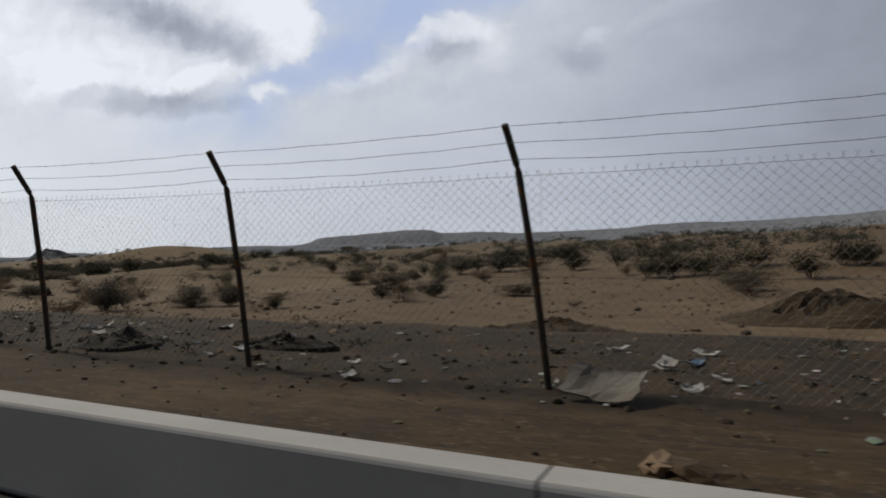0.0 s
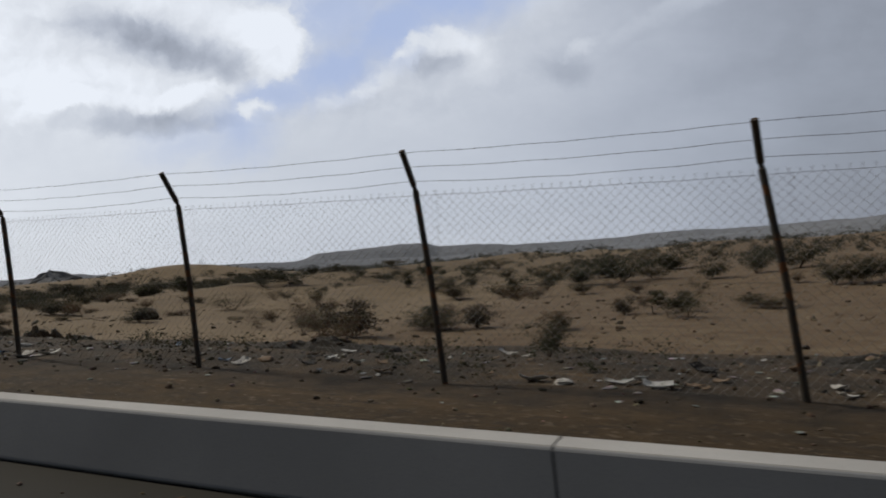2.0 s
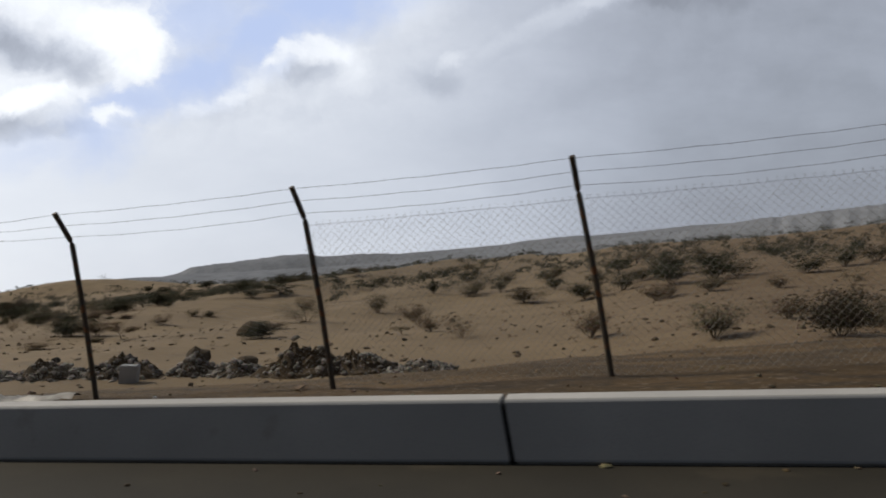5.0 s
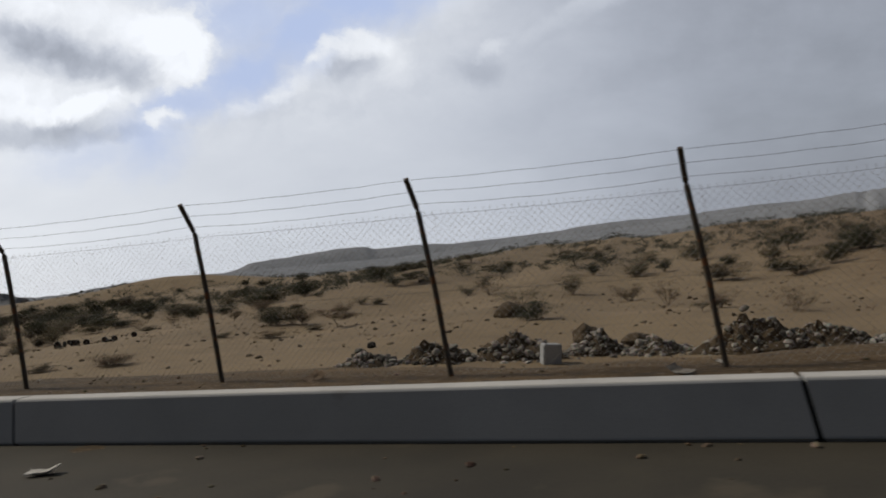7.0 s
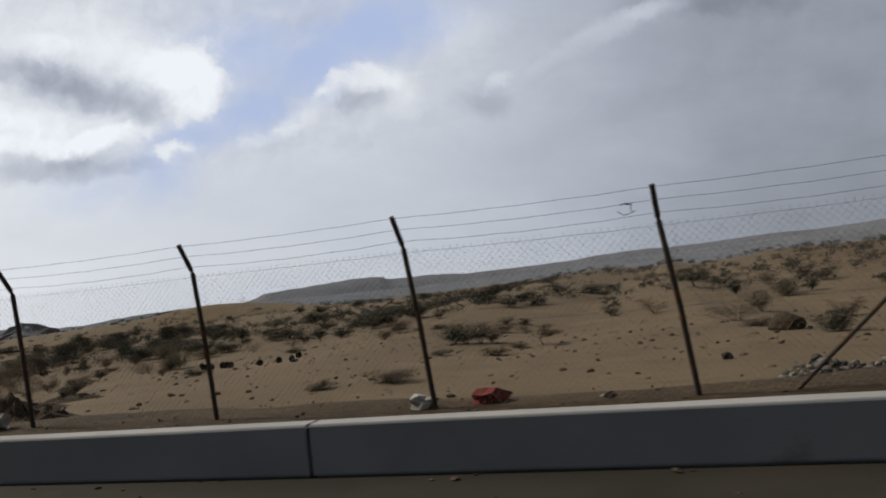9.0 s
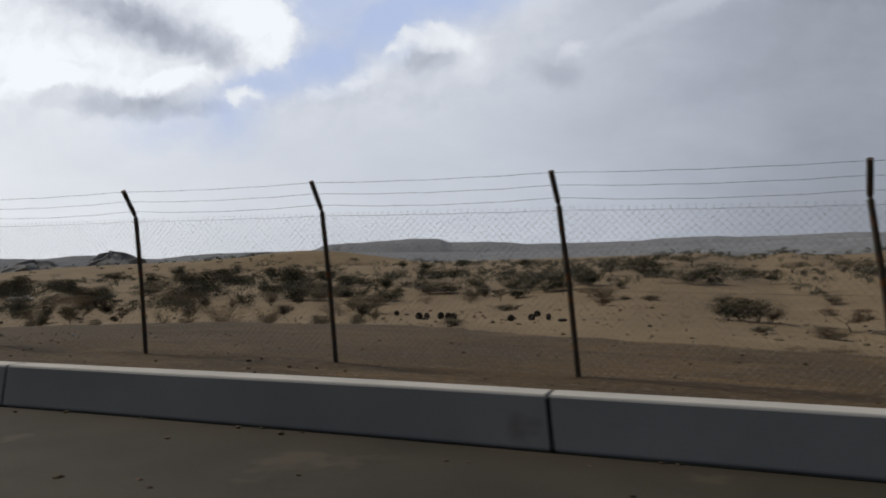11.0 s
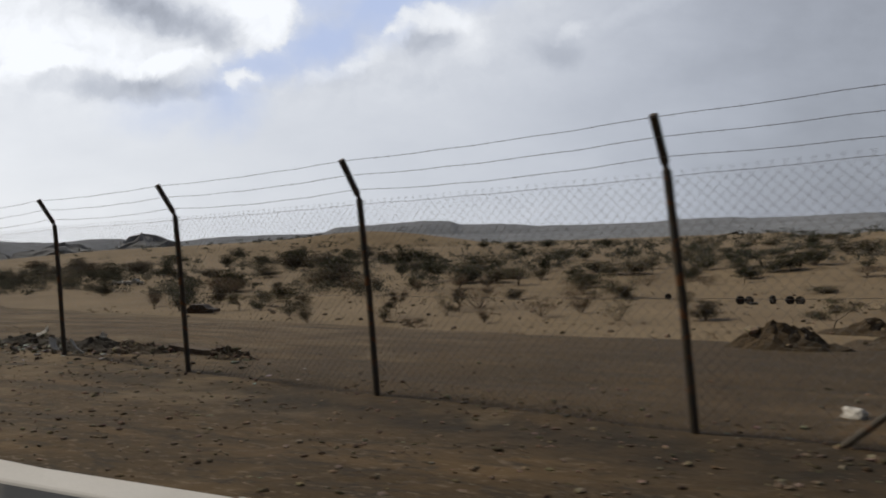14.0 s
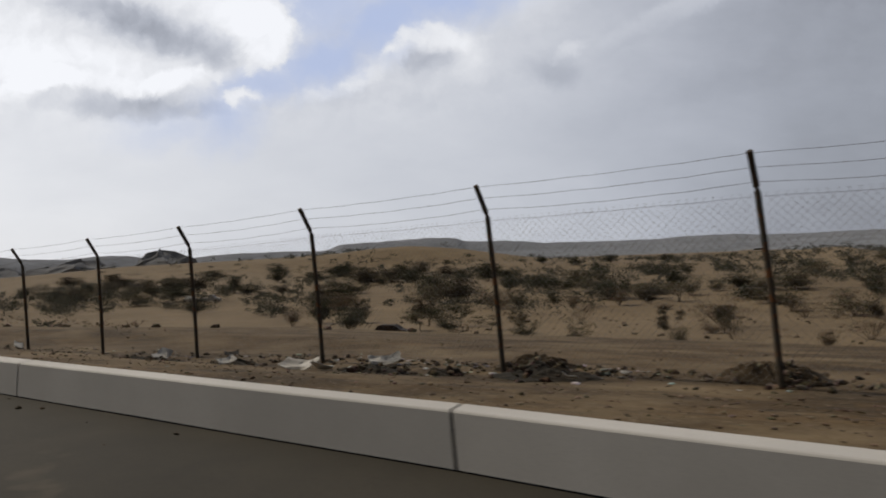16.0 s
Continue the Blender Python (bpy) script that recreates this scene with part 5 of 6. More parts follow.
def heap(x, y, w, h, mat, stones, stone_mat, seed, label, name="soil_heap", group="dumped heaps", depth=None, size=0.12):
    """A dumped heap: an uneven mound with stones and scraps on it."""
    r = random.Random(seed)
    depth = depth or max(0.5, w * 0.55)
    z0 = min(ground_z(x, y), ground_z(x, y + depth * 0.3))
    bm = bmesh.new()
    n, m = 34, 11

    def top(u, v):
        q = math.sqrt(u * u + v * v)
        lump = 0.75 + 0.55 * noise.noise(Vector((u * 2.2 + seed, v * 2.2, seed * 0.7))) + 0.34 * noise.noise(Vector((u * 6, v * 6 + seed, 2))) + 0.22 * noise.noise(Vector((u * 13, v * 13, seed)))
        return h * max(0.0, 1 - q ** 1.6) * max(0.25, lump) * 1.25

    rings = [[bm.verts.new((0, 0, top(0, 0)))]]
    for j in range(1, m + 1):
        ring = []
        for i in range(n):
            a, q = 2 * math.pi * i / n, j / m
            edge = 1 + 0.25 * noise.noise(Vector((math.cos(a) * 1.6 + seed, math.sin(a) * 1.6, 5)))
            u, v = q * math.cos(a), q * math.sin(a)
            ring.append(bm.verts.new((u * edge * w * 0.5, v * edge * depth * 0.5, top(u, v) - (0.12 if j == m else 0))))
        rings.append(ring)
    for i in range(n):
        bm.faces.new((rings[0][0], rings[1][i], rings[1][(i + 1) % n]))
    for a, b in zip(rings[1:], rings[2:]):
        for i in range(n):
            bm.faces.new((a[i], b[i], b[(i + 1) % n], a[(i + 1) % n]))
    bmesh.ops.recalc_face_normals(bm, faces=bm.faces)
    base = tagged(new(name), label, "heap", group)
    base.matrix_basis = Matrix.Translation((x, y, z0))
    part("mound", bm, mat, base)
    if stones:
        ps = []
        for _ in range(stones):
            a, q = r.uniform(0, 6.28), math.sqrt(r.random()) * r.choice((0.9, 1.05, 1.35))
            u, v = q * math.cos(a), q * math.sin(a)
            s = size * r.choice((0.3, 0.4, 0.5, 0.6, 0.8, 1.0, 2.2))
            ps.append(stone_data(r, Vector((u * w * 0.5, v * depth * 0.5, top(u, v) + s * 0.12)), s))
        tagged(joined("stone_cover", ps, stone_mat, base), kind="stuff")
    return base


SOIL_HEAPS = [  # x, y, width, height, tone (0 soil, 1 dark), stones
    (-176.6, -3.2, 1.0, 0.36, 1, 14), (-170.6, -3.5, 1.3, 0.3, 0, 26), (-168.2, -2.8, 1.0, 0.4, 0, 30),
    (-165.8, -2.5, 1.0, 0.36, 0, 40), (-161.8, -3.4, 1.35, 0.32, 1, 40), (-160.1, -0.9, 1.6, 0.25, 0, 40), (-158.1, -2.5, 1.7, 0.4, 0, 30),
    (-159.0, -3.1, 0.8, 0.24, 0, 26), (-188.1, -1.3, 1.6, 0.28, 0, 70), (-190.8, -0.7, 1.3, 0.2, 0, 60), (-186.2, -1.3, 0.8, 0.22, 0, 40),
    (-193.6, -0.25, 0.8, 0.2, 0, 30), (-196.8, 0.1, 1.0, 0.24, 0, 30), (-199.3, 0.9, 0.6, 0.2, 0, 20), (-201.9, 1.5, 0.9, 0.17, 0, 24),
]
SOIL_HEAPS_B = [
    (-205.1, 2.2, 0.9, 0.2, 0, 30), (-202.6, 1.5, 0.9, 0.18, 0, 30), (-207.7, 2.8, 0.8, 0.15, 0, 20), (-211.6, 3.6, 1.0, 0.26, 0, 30), (-209.0, 3.1, 1.2, 0.3, 0, 40), (-194.0, 0.1, 0.8, 0.2, 0, 24),
    (-2.6, 4.3, 5.0, 0.55, 0, 30), (-6.1, 0.7, 1.1, 0.22, 1, 40), (-52.0, 2.9, 2.2, 0.6, 1, 30), (-49.5, 2.9, 2.1, 0.55, 1, 30), (-43.3, 2.3, 0.95, 0.42, 0, 8), (-105.6, -1.2, 0.85, 0.3, 1, 6),
    (-153.6, -2.1, 1.4, 0.45, 0, 40), (-150.1, -1.9, 1.3, 0.28, 0, 40), (-28.0, 2.4, 2.2, 0.3, 1, 40), (-20.5, 2.6, 2.6, 0.3, 1, 40),
]
for i, (x, y, w, h, tone, ns) in enumerate(SOIL_HEAPS + SOIL_HEAPS_B + [(-13.0, 2.2, 1.8, 0.28, 0, 40)]):
    heap(x, y, w * (1.25 if x > -186 else 1.0), h * 0.6, M_DARK if tone else M_MOUND, ns * 3 + 12, M_BROWNSTONE, 20 + i, "dark heap of burnt soil and rubbish by the fence" if tone else "low heap of brown soil and stones by the fence", size=0.032)
PLAIN_HEAPS = [(-178.8, 5.0, 2.2, 0.44, 12), (-176.5, 4.2, 1.4, 0.40, 12), (-168.3, 40, 11.0, 1.0, 40), (-169.3, 47, 8.0, 0.8, 40), (5.7, 40, 15.0, 1.3, 40), (-8.5, 30, 8.4, 0.6, 40),
               (-153.0, 27, 12.0, 1.9, 70), (14.0, 30, 16.0, 1.5, 40)]
for i, (x, y, w, h, ns) in enumerate(PLAIN_HEAPS):
    heap(x, y, w, h, M_MOUND, ns, M_BROWNSTONE, 60 + i, "large heap of dumped brown soil on the plain", depth=w * 0.5, size=0.1)
RUBBLE = [(-101.4, 32.6, 4.2, 1.0), (-96.8, 33.2, 5.0, 1.5), (-91.8, 34.0, 6.0, 1.7), (-87.0, 35.5, 4.0, 1.4), (-83.5, 35.0, 4.0, 0.9), (-78.0, 34.0, 6.5, 2.1), (-74.2, 34.6, 5.0, 1.6), (-70.0, 34.0, 4.0, 0.7)]
for i, (x, y, w, h) in enumerate(RUBBLE):
    heap(x, y, w, h * 0.8, M_MOUND, 420, M_STONE, 80 + i, "heap of grey broken rubble dumped on the sand", "rubble_heap", "rubble heaps", depth=3.6, size=0.14)


for i, (x, y, w, h, d) in enumerate(((-213.5, 3.0, 1.1, 0.2, 0.6), (-212.6, 3.15, 0.55, 0.12, 0.4), (-211.3, 3.0, 1.3, 0.22, 0.6), (-217.9, 3.6, 1.7, 0.12, 0.6), (-216.1, 3.5, 1.2, 0.12, 0.5),
                                     (-190.9, -0.75, 2.0, 0.22, 0.7), (-188.7, -1.35, 1.5, 0.26, 0.7), (-196.6, 0.6, 1.2, 0.2, 0.5), (-199.2, 0.95, 0.9, 0.2, 0.5), (-123.0, -2.75, 3.0, 0.46, 1.0), (-6.0, 0.6, 1.3, 0.28, 0.9), (-8.9, 0.3, 1.5, 0.2, 0.6), (-4.0, 1.3, 1.6, 0.22, 0.6))):
    heap(x, y, w, h * (0.8 if w > 2.5 else 0.6), M_DARK, 110, M_CLOD, 200 + i, "dark heap of burnt soil and rubbish by the fence", depth=d, size=0.03)


def boulder(x, y, s, seed, label="brown boulder on the rubble", mat=M_MOUND, lift=0.3):
    r = random.Random(seed)
    bm = bmesh.new()
    bmesh.ops.create_icosphere(bm, subdivisions=2, radius=0.5)
    sc = Vector((r.uniform(0.9, 1.3), r.uniform(0.8, 1.1), r.uniform(0.65, 0.9)))
    for v in bm.verts:
        q = 1 + 0.35 * noise.noise(v.co * 2.5 + Vector((seed, 0, 0)))
        v.co = Vector((v.co.x * sc.x, v.co.y * sc.y, v.co.z * sc.z)) * q * s
    ob = tagged(part("boulder", bm, mat), label, "boulder", "boulders")
    ob.matrix_basis = Matrix.Translation((x, y, ground_z(x, y) + lift * s))
    return ob


boulder(-87.7, 37.0, 2.0, 1, lift=0.45)
boulder(-84.6, 38.5, 1.5, 2)
boulder(-105.7, 43.2, 0.8, 3, "dark boulder on the open sand", M_DARK)
boulder(-98.5, 64.5, 3.4, 4, "low brown boulder on the open sand", M_MOUND, 0.1)
boulder(-36.3, -0.55, 0.2, 5, "brown stone on the verge", lift=0.12)


def slab(name, x, y, z, size, turn, mat, label, cat, seed, bend=0.1, group=""):
    """A thin sheet with thickness, bent and uneven at the edges."""
    r = random.Random(seed)
    lx, ly, th = size
    n, m = 8, 4
    bm = bmesh.new()
    grid = {}
    for s in (0, 1):
        for i in range(n + 1):
            for j in range(m + 1):
                u, v = i / n - 0.5, j / m - 0.5
                ed = 0.12 * noise.noise(Vector((u * 6 + seed, v * 6, 1)))
                zz = bend * (u * u * 3 * (1 if u > 0 else 0.3) + 0.35 * noise.noise(Vector((u * 3 + seed, v * 3, 7)))) + abs(v) * bend * 0.2
                grid[s, i, j] = bm.verts.new(((u + ed) * lx, (v + ed) * ly, zz + (th if s else 0)))
    for i in range(n):
        for j in range(m):
            bm.faces.new((grid[1, i, j], grid[1, i + 1, j], grid[1, i + 1, j + 1], grid[1, i, j + 1]))
            bm.faces.new((grid[0, i, j], grid[0, i, j + 1], grid[0, i + 1, j + 1], grid[0, i + 1, j]))
    rim = [(i, 0) for i in range(n)] + [(n, j) for j in range(m)] + [(i, m) for i in range(n, 0, -1)] + [(0, j) for j in range(m, 0, -1)]
    for a, b in zip(rim, rim[1:] + rim[:1]):
        bm.faces.new((grid[0, a[0], a[1]], grid[0, b[0], b[1]], grid[1, b[0], b[1]], grid[1, a[0], a[1]]))
    bmesh.ops.recalc_face_normals(bm, faces=bm.faces)
    ob = tagged(part(name, bm, mat), label, cat, group)
    ob.matrix_basis = Matrix.Translation((x, y, z + ground_z(x, y))) @ Euler([radians(t) for t in turn]).to_matrix().to_4x4()
    return ob



def crumpled(name, x, y, size, mat, label, cat, seed, group="", lift=0.0):
    r = random.Random(seed)
    bm = bmesh.new()
    bmesh.ops.create_icosphere(bm, subdivisions=2, radius=0.5)
    for v in bm.verts:
        q = 1 + 0.85 * noise.noise(v.co * 4.5 + Vector((seed * 1.7, 0, 0))) + 0.4 * noise.noise(v.co * 11)
        v.co = Vector((v.co.x * size[0], v.co.y * size[1], max(-0.35, v.co.z) * size[2])) * q
    ob = tagged(part(name, bm, mat), label, cat, group)
    ob.matrix_basis = Matrix.Translation((x, y, ground_z(x, y) + size[2] * 0.3 + lift)) @ Euler((0, 0, r.uniform(0, 6.28))).to_matrix().to_4x4()
    return ob


slab("foam_sheet", 0.32, -0.22, 0.1, (0.62, 0.36, 0.02), (30, 8, -14), M_GREY, "torn dirty white sheet leaning at a fence post", "sheet", 1, 0.12)
crumpled("rag", 1.15, -2.05, (0.46, 0.26, 0.12), M_MOUND, "flattened brown rag bundle on the verge", "cloth", 12)
crumpled("rag", 0.95, -1.95, (0.22, 0.16, 0.12), M_CARD, "flattened brown rag bundle on the verge", "cloth", 13)
slab("roofing_sheet", -157.6, -3.75, 0.05, (2.3, 0.5, 0.008), (7, -1, -6), M_WHITE, "long dirty white sheet lying along the fence", "sheet", 3, 0.05)
slab("foam_sheet", -164.9, -3.85, 0.07, (0.46, 0.26, 0.015), (14, 4, 4), M_WHITE, "bent dirty white sheet over dark rubbish", "sheet", 4, 0.16)
heap(-164.3, -3.75, 1.4, 0.16, M_DARK, 16, M_BROWNSTONE, 140, "dark heap of burnt soil and rubbish by the fence", size=0.06)
for i, (x, y, w) in enumerate(((-163.4, -1.5, 1.3), (-164.6, -1.45, 1.1))):
    heap(x, y, w, 0.16, M_DARK, 60, M_BROWNSTONE, 160 + i, "dark heap of burnt soil and rubbish by the fence", depth=0.5, size=0.05)
    slab("charred_board", x + 0.2, y - 0.15, 0.1, (0.4, 0.12, 0.03), (6, 5, 10 - 25 * i), M_DARK, "charred dark board lying on the soil", "board", 120 + i, 0.03, "charred boards")
slab("plank", -187.1, -1.0, 0.03, (0.9, 0.16, 0.07), (3, 4, -8), M_BARK, "dark broken wooden plank on the soil", "plank", 6, 0.03)
slab("board", -206.5, 1.95, 0.04, (1.25, 0.13, 0.02), (4, 1, -12), M_WHITE, "weathered pale board lying by the fence", "board", 7, 0.015, "pale boards")
slab("board", -206.2, 2.2, 0.05, (1.0, 0.11, 0.02), (-3, -2, 4), M_WHITE, "weathered pale board lying by the fence", "board", 17, 0.015, "pale boards")
slab("board", -205.8, 2.05, 0.09, (0.7, 0.10, 0.02), (2, 4, -28), M_GREY, "weathered grey board lying over others", "board", 18, 0.01, "pale boards")
slab("foam_sheet", -203.2, 0.9, 0.05, (0.40, 0.26, 0.05), (16, 5, 10), M_GREY, "broken pale board at the foot of a post", "sheet", 8, 0.02)
slab("foam_sheet", -203.8, 1.6, 0.04, (0.55, 0.12, 0.03), (6, 0, -20), M_GREY, "pale board lying on the soil", "sheet", 9, 0.015)
for i, (x, y, l, dz) in enumerate(((-214.7, 3.2, 0.5, 0.05), (-213.75, 3.8, 0.42, 0.05), (-215.8, 3.05, 0.26, 0.04), (-218.2, 4.3, 0.4, 0.06), (-221.3, 4.05, 0.3, 0.05), (-211.0, 2.75, 0.16, 0.06), (-214.3, 3.1, 0.3, 0.05),
                                 (-122.5, -3.08, 0.16, 0.2), (-123.0, -3.05, 0.12, 0.24), (-123.4, -3.05, 0.1, 0.2), (-122.2, -3.05, 0.12, 0.16), (-190.3, -0.95, 0.2, 0.2), (-190.0, -0.1, 0.24, 0.04), (-191.7, -1.05, 0.22, 0.06), (-189.2, -1.65, 0.24, 0.08), (-188.6, -1.75, 0.3, 0.06))):
    slab("plastic_sheet", x, y, dz, (l, l * 0.5, 0.012), (24, 6 - i * 3, i * 37), M_WHITE, "torn dirty white sheet on the dark soil", "sheet", 210 + i, l * 0.25, "litter along the fence")
slab("foam_sheet", -15.2, 0.7, 0.05, (0.38, 0.24, 0.015), (14, 4, 8), M_GREY, "torn grey sheet among the litter", "sheet", 10, 0.08)
slab("foam_sheet", -14.1, 0.8, 0.04, (0.34, 0.2, 0.015), (10, 0, -12), M_WHITE, "torn white sheet among the litter", "sheet", 11, 0.06)
for i, (x, y, l) in enumerate(((-151.9, -2.4, 0.3), (-150.8, -2.0, 0.45), (-154.6, -2.0, 0.35), (-152.6, -2.9, 0.28), (-149.0, -2.2, 0.4))):
    slab("wood_strip", x, y, 0.02, (l, 0.05, 0.025), (0, 0, 5 * i - 8), M_BARK, "short dark strip of wood on the soil", "plank", 30 + i, 0.01, "wood strips")

# white canister, broken box, bags, bottle


def box_thing(name, x, y, size, turn, mat, label, cat, bevel=0.25, lift=0.0):
    bm = bmesh.new()
    bmesh.ops.create_cube(bm, size=1.0)
    for v in bm.verts:
        v.co = Vector((v.co.x * size[0], v.co.y * size[1], (v.co.z + 0.5) * size[2]))
    bmesh.ops.bevel(bm, geom=bm.edges[:], offset=min(size) * bevel, segments=3, affect="EDGES")
    for v in bm.verts:
        v.co += v.co.normalized() * 0.012 * noise.noise(v.co * 9)
    ob = tagged(new(name), label, cat)
    ob.matrix_basis = Matrix.Translation((x, y, ground_z(x, y) + lift)) @ Euler([radians(t) for t in turn]).to_matrix().to_4x4()
    part("body", bm, mat, ob)
    return ob


can = box_thing("canister", -174.05, -4.25, (0.22, 0.14, 0.13), (0, 0, -12), M_PAINT, "white plastic canister with blue base lying at a post", "canister")
bm = bmesh.new()
bmesh.ops.create_cone(bm, cap_ends=True, segments=12, radius1=0.03, radius2=0.026, depth=0.04)
part("cap", bm, M_RUBBER, can, "dark cap").matrix_basis = pose(-0.06, -0.09, 0.08, 90, 0, 0)
bm = bmesh.new()
bmesh.ops.create_cube(bm, size=1.0)
for v in bm.verts:
    v.co = Vector((v.co.x * 0.25, v.co.y * 0.165, v.co.z * 0.02 + 0.012))
part("base", bm, M_BLUE, can, "blue plastic base")
carton = box_thing("carton", -160.0, -5.3, (0.17, 0.15, 0.16), (4, 6, 20), M_CARD, "small broken brown carton on the verge", "box", 0.06)
for s in (-1, 1):
    bm = bmesh.new()
    bmesh.ops.create_cube(bm, size=1.0)
    for v in bm.verts:
        v.co = Vector((v.co.x * 0.16, v.co.y * 0.07, v.co.z * 0.006))
    part("flap", bm, M_CARD, carton).matrix_basis = pose(0, s * 0.095, 0.175, s * 35, 0, 0)


crumpled("red_cloth", -111.3, -1.6, (0.45, 0.3, 0.2), M_RED, "crumpled faded red cloth at the foot of the fence", "cloth", 1)
crumpled("plastic_bag", -112.1, -1.8, (0.38, 0.25, 0.18), M_WHITE, "crumpled white plastic bag by the fence", "bag", 2)
crumpled("plastic_sack", -118.3, -2.15, (0.3, 0.22, 0.24), M_WHITE, "pale filled sack on the verge", "sack", 3)
crumpled("plastic_bag", -176.0, -3.2, (0.26, 0.16, 0.09), M_WHITE, "white plastic scrap by the fence", "bag", 4)
crumpled("pale_stone", -177.5, -3.6, (0.25, 0.22, 0.2), M_WHITE, "pale stone at the foot of the corner post", "stone", 5)
crumpled("plastic_bag", -178.9, -3.0, (0.24, 0.16, 0.09), M_WHITE, "white plastic scrap by the fence", "bag", 6)
crumpled("drink_can", -88.1, -4.45, (0.17, 0.08, 0.09), M_RED, "crushed red can at the foot of the barrier", "can", 7)
crumpled("plastic_scrap", -193.2, -3.0, (0.16, 0.1, 0.08), M_WHITE, "white plastic scrap on the verge", "scrap", 8)
crumpled("plastic_scrap", -208.2, 0.6, (0.2, 0.12, 0.06), M_WHITE, "white plastic scrap on the verge", "scrap", 9)

# dark tarpaulin heap under torn plastic that pulls the fence down
wrap = tagged(new("tarpaulin_heap"), "dark tarpaulin heap under torn clear plastic at a broken fence post", "heap")
wrap.matrix_basis = Matrix.Translation((-66.95, -0.5, ground_z(-66.95, -0.5)))


def drape(nx, ny, fn, mat, name, label, thick=0.01):
    """A hanging or lying sheet from a height function, with thickness."""
    bm = bmesh.new()
    g = {}
    for s in (0, 1):
        for i in range(nx + 1):
            for j in range(ny + 1):
                p = Vector(fn(i / nx, j / ny))
                g[s, i, j] = bm.verts.new(p + Vector((0, thick * s, thick * s)))
    for i in range(nx):
        for j in range(ny):
            bm.faces.new((g[1, i, j], g[1, i + 1, j], g[1, i + 1, j + 1], g[1, i, j + 1]))
            bm.faces.new((g[0, i, j], g[0, i, j + 1], g[0, i + 1, j + 1], g[0, i + 1, j]))
    bmesh.ops.recalc_face_normals(bm, faces=bm.faces)
    for fc in bm.faces:
        fc.smooth = True
    return part(name, bm, mat, wrap, label)


def tarpaulin():
    """A wedge of folded sheet: high at the post, running out along the soil."""
    bm = bmesh.new()
    rows, n = [], 22
    for i in range(27):
        u = i / 26
        high = (0.70 * (1 - u) ** 0.85 + 0.05) * (1 if i else 0.82)
        deep = 0.42 * (1 - 0.45 * u)
        row = []
        for j in range(n + 1):
            a = math.pi * j / n
            fold = 1 + 0.10 * noise.noise(Vector((u * 4, a * 2.2, 1))) + 0.07 * noise.noise(Vector((u * 3 + a * 3, a * 7, 4)))
            row.append(bm.verts.new((-0.56 + 1.25 * u + 0.05 * math.sin(a * 3) * (1 - u), -math.cos(a) * deep * fold, max(-0.08, math.sin(a) ** 0.75 * high * fold - (0.08 if j in (0, n) else 0)))))
        rows.append(row)
    for a, b in zip(rows, rows[1:]):
        for j in range(n):
            bm.faces.new((a[j], a[j + 1], b[j + 1], b[j]))
    bm.faces.new(rows[0])
    bm.faces.new(rows[-1][::-1])
    bmesh.ops.recalc_face_normals(bm, faces=bm.faces)
    part("tarpaulin", bm, M_SHEET, wrap, "black folded tarpaulin")


tarpaulin()
drape(8, 8, lambda u, v: (-0.60 + 0.16 * u + 0.03 * math.sin(v * 7), -0.40 + 0.12 * u + 0.03 * math.sin(v * 5 + u * 4), 0.0 + 0.58 * v * (1 - 0.12 * u) + 0.02 * math.sin(u * 9)), M_CARD, "brown_flap", "pale brown torn flap")
drape(14, 10, lambda u, v: (-0.40 + (0.55 + 0.35 * v) * u + 0.04 * math.sin(v * 5), -0.02 + 0.08 * math.sin(u * 8 + v * 3) - 0.25 * (1 - v), 0.62 * (1 - 0.8 * u) + (0.22 + 0.45 * u) * v + 0.05 * noise.noise(Vector((u * 6, v * 4, 3)))), M_FILM, "plastic_sheet", "torn dirty clear plastic sheet", 0.003)
drape(34, 8, lambda u, v: (0.42 + 1.1 * u, -0.34 + 0.44 * v + 0.05 * math.sin(u * 11), 0.02 + 0.24 * (1 - u) ** 0.7 * math.sin(v * 3.0) * (0.8 + 0.6 * noise.noise(Vector((u * 7, v * 3, 2)))) + 0.09 * abs(noise.noise(Vector((u * 15, v * 6, 8))))), M_BAG, "plastic_tail", "crumpled white plastic trailing on the soil", 0.004)
drape(26, 4, lambda u, v: (1.45 + 1.1 * u, -0.20 + 0.16 * v + 0.05 * math.sin(u * 8), 0.02 + 0.05 * math.sin(v * 3.0) + 0.04 * abs(noise.noise(Vector((u * 15, v * 5, 5))))), M_BAG, "plastic_strip", "twisted white plastic strip on the soil", 0.004)

# large water bottle lying at the barrier


